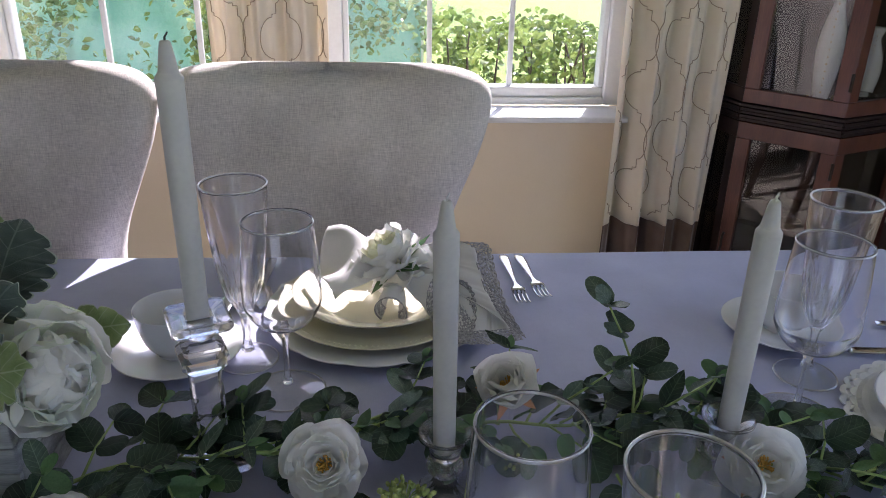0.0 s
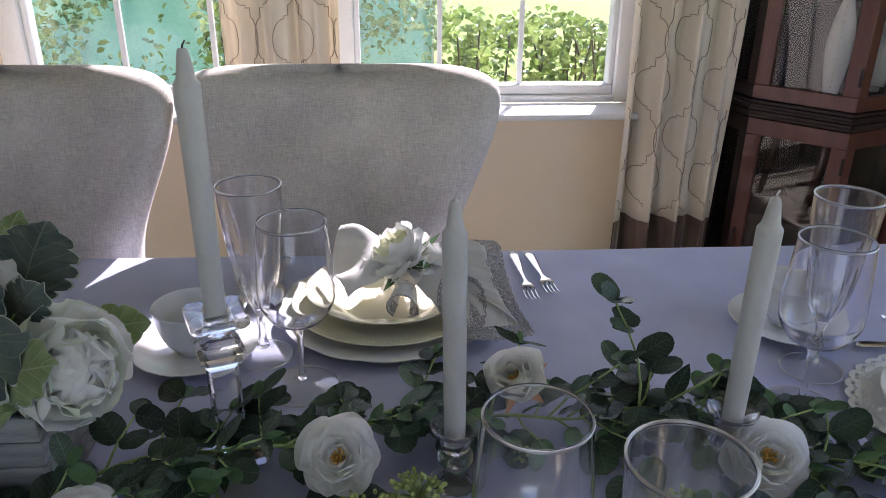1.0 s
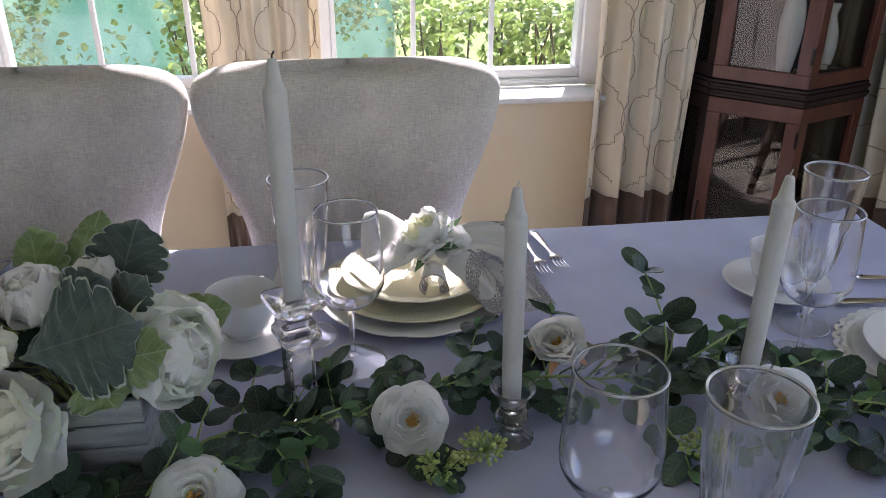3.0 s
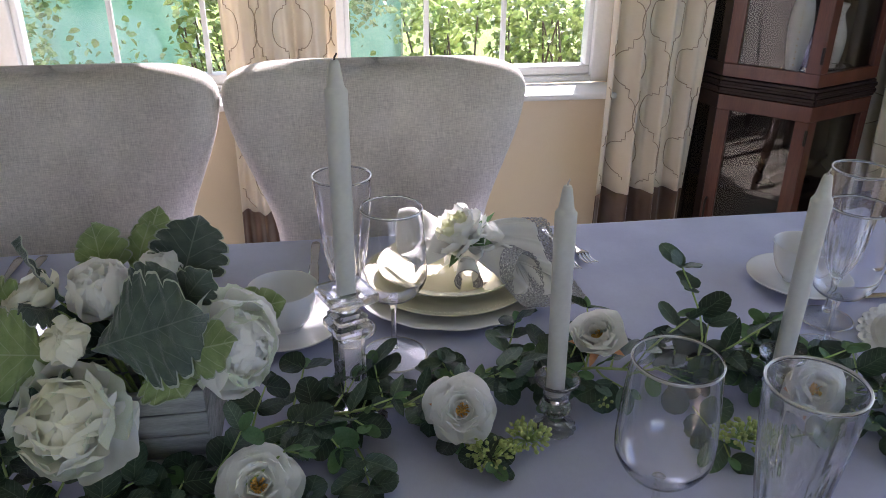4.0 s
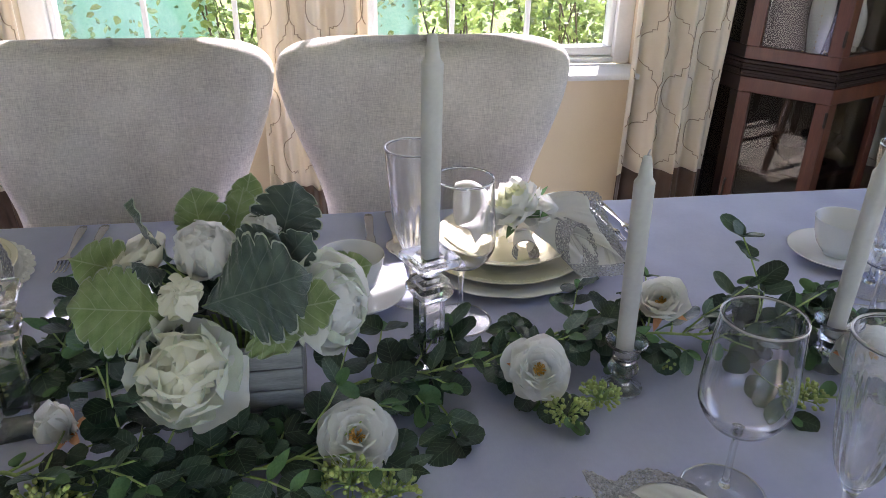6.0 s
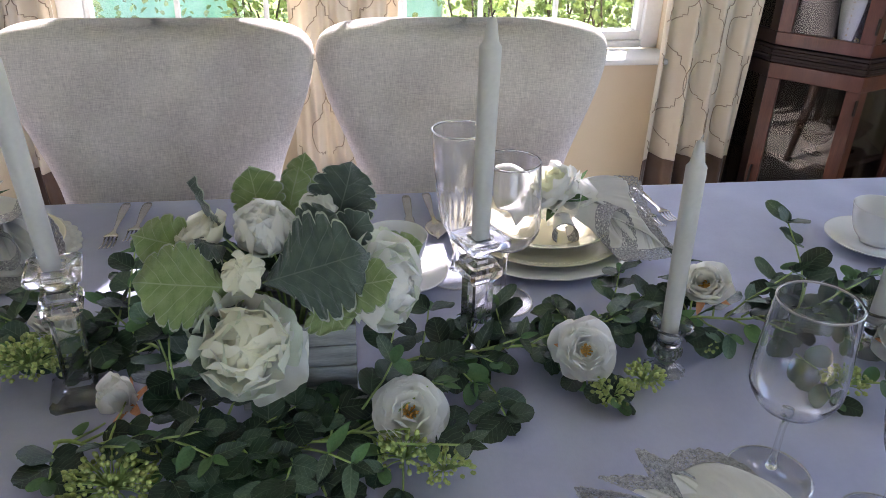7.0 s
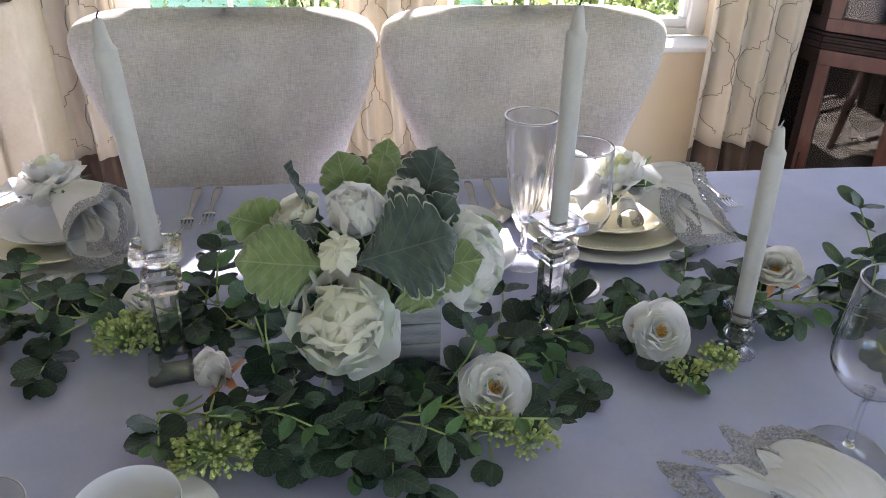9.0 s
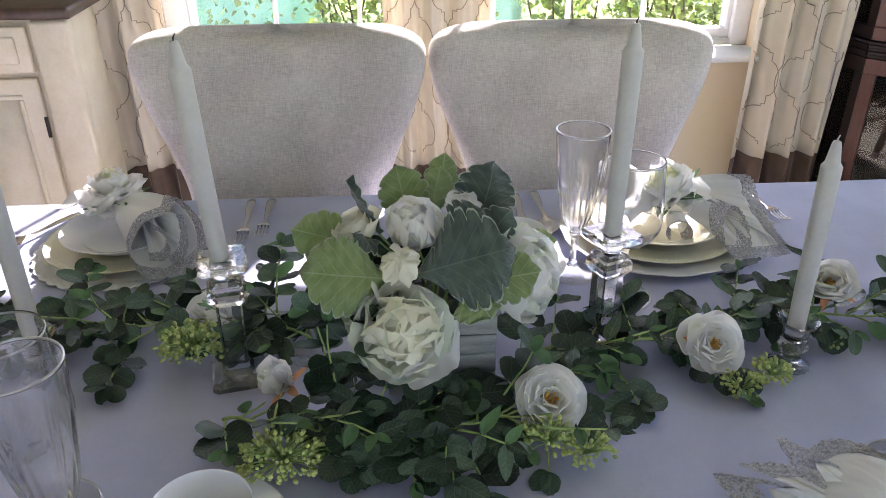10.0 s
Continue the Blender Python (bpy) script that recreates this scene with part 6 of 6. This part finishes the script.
tail(nap, R2, [(-0.790, 1.098, 0.866), (-0.800, 1.072, 0.856), (-0.834, 1.050, 0.845), (-0.850, 1.028, 0.812), (-0.835, 1.010, 0.784), (-0.800, 1.006, 0.778), (-0.766, 1.020, 0.782), (-0.742, 1.045, 0.800), (-0.752, 1.070, 0.838)], 0.024, seed=5)
tail(nap, (-0.845, 1.110, 0.835), [(-0.822, 1.050, 0.840), (-0.800, 1.035, 0.836), (-0.790, 1.025, 0.818), (-0.798, 1.020, 0.802), (-0.820, 1.020, 0.800)], 0.018, closed=False, r0=0.008, seed=6)
tail(nap, (-0.850, 1.120, 0.830), [(-0.776, 1.068, 0.850), (-0.768, 1.048, 0.825), (-0.772, 1.032, 0.800), (-0.788, 1.024, 0.790)], 0.020, closed=False, r0=0.008, seed=7)
napkin_ring(nap, R2, (0.4, -0.9, 0))
flower("peony", (-0.908, 1.160, 0.842), (-0.10, 0.02, 1.0), 0.056, POSY, [M_PETAL_LIME, W], "white silk flower on a napkin ring", "flower", 52, False, GREEN_SEPAL, notch=0.14, wild=14, slim=0.85)

nap = thing("napkin", (PD[0], PD[1], TABLE_Z + 0.03), "white napkin with silver lace ruffled over its plate", "napkin", "napkins")
R3 = (0.045, 0.410, 0.800)
tail(nap, R3, [(-0.086, 0.523, 0.769), (-0.068, 0.505, 0.786), (-0.045, 0.490, 0.790), (-0.028, 0.480, 0.788), (-0.010, 0.465, 0.790), (0.000, 0.440, 0.794), (-0.030, 0.425, 0.780), (-0.065, 0.455, 0.768)], 0.040, seed=8, inside=0.98, fold=0.0015)
tail(nap, R3, [(-0.069, 0.514, 0.795), (-0.045, 0.507, 0.801), (-0.020, 0.498, 0.803), (-0.008, 0.485, 0.800)], 0.034, closed=False, seed=9, inside=0.98, fold=0.0015)
tail(nap, R3, [(-0.018, 0.470, 0.796), (-0.026, 0.495, 0.815), (-0.034, 0.511, 0.829), (-0.022, 0.504, 0.829), (-0.001, 0.490, 0.820), (0.010, 0.462, 0.806), (0.018, 0.435, 0.800)], 0.036, closed=False, seed=10, inside=0.98, fold=0.0015)
tail(nap, (0.075, 0.370, 0.800), [(-0.012, 0.462, 0.800), (-0.004, 0.484, 0.816), (0.018, 0.495, 0.823), (0.045, 0.492, 0.824), (0.068, 0.472, 0.824), (0.080, 0.440, 0.820), (0.082, 0.400, 0.808)], 0.018, closed=False, seed=11, inside=0.15, arch=0.020, r0=0.03, fold=0.0012)


# ---- what stands in the curio cabinet ----
def vase(x, y, z, label, s=1.0, tall=1.0):
    t = thing("porcelain_vase", (x, y, z), label, "vase", "cabinet porcelain")
    prof = [(0.0, 0), (0.034, 0), (0.036, 0.006), (0.026, 0.02), (0.040, 0.07), (0.052, 0.14), (0.045, 0.20), (0.024, 0.25), (0.022, 0.27), (0.034, 0.30), (0.032, 0.302), (0.019, 0.272), (0.0, 0.26)]
    part("body", lathe([(r * s, h * s * tall) for r, h in smooth_profile(prof, 5)], 40), M_CHINA, t)
    bm = bmesh.new()
    for k in range(16):
        h = (0.02 + 0.255 * k / 15) * s
        r = next((a[0] + (b[0] - a[0]) * (h / s - a[1]) / (b[1] - a[1]) for a, b in zip(prof[3:9], prof[4:10]) if a[1] <= h / s <= b[1]), 0.03) * s
        bmesh.ops.create_icosphere(bm, subdivisions=1, radius=0.004 * s, matrix=Matrix.Translation((-0.55 * (r + 0.002), -0.835 * (r + 0.002), h * tall)))
    part("beading", bm, M_GOLD, t, "gold beads")
    for sx in (-1, 1):
        bm = bmesh.new()
        tube(bm, [(sx * 0.036 * s, 0, 0.02 * s), (sx * 0.062 * s, 0, 0.035 * s), (sx * 0.070 * s, 0, 0.06 * s), (sx * 0.055 * s, 0, 0.07 * s), (sx * 0.052 * s, 0, 0.055 * s)], 0.005 * s, 8)
        part("scroll_foot", bm, M_GOLD, t, "gold scroll")


vase(1.300, 2.235, 0.7925, "slender white porcelain vase with gold beads behind glass", 0.70, 1.7)
vase(1.46, 2.28, 0.7925, "gold-footed porcelain vase behind the cabinet's side glass", 0.6, 1.3)


def glass_bowl(x, y, z, label, s=1.0):
    t = thing("glass_bowl", (x, y, z), label, "bowl", "cabinet glassware")
    prof = smooth_profile([(0.0, 0.0), (0.030, 0.0), (0.031, 0.004), (0.014, 0.012), (0.012, 0.030), (0.040, 0.050), (0.062, 0.085), (0.066, 0.090), (0.060, 0.086), (0.036, 0.054), (0.0, 0.042)], 5)
    part("bowl", lathe([(r * s, h * s) for r, h in prof], 40, lambda a, i: 1 + 0.03 * math.cos(12 * a)), M_CUTGLASS, t)


for x, y, z, label, k in ((1.300, 2.250, 0.4465, "cut glass bowl on the cabinet's middle shelf", 1.0), (1.430, 2.270, 0.4465, "footed cut glass bowl behind the side pane", 1.1),
                          (1.420, 2.250, 0.1165, "cut glass bowl on the cabinet's lowest shelf", 1.2), (1.230, 2.320, 0.1165, "small cut glass bowl low in the cabinet", 0.9),
                          (1.400, 2.200, 0.7925, "small cut glass bowl beside a porcelain vase", 0.7)):
    glass_bowl(x, y, z, label, k)


# ---- floor tiles, laid last ----
tile = box((0.004, 0.004, -0.012), (0.396, 0.396, 0.0), 0.002).copy()
tile_mesh = bpy.data.meshes.new("tile")
tile.to_mesh(tile_mesh)
tile.free()
tile_mesh.materials.append(M_TILE)
for i in range(12):
    for j in range(13):
        x, y = X0 + 0.4 * i, YB + 0.4 * j
        if x + 0.4 > X1 + 0.26 or y + 0.4 > WALL_Y + 0.36:
            continue
        ob = new("tile", tile_mesh)
        ob.location = (x, y, 0)
        ob.parent = floor
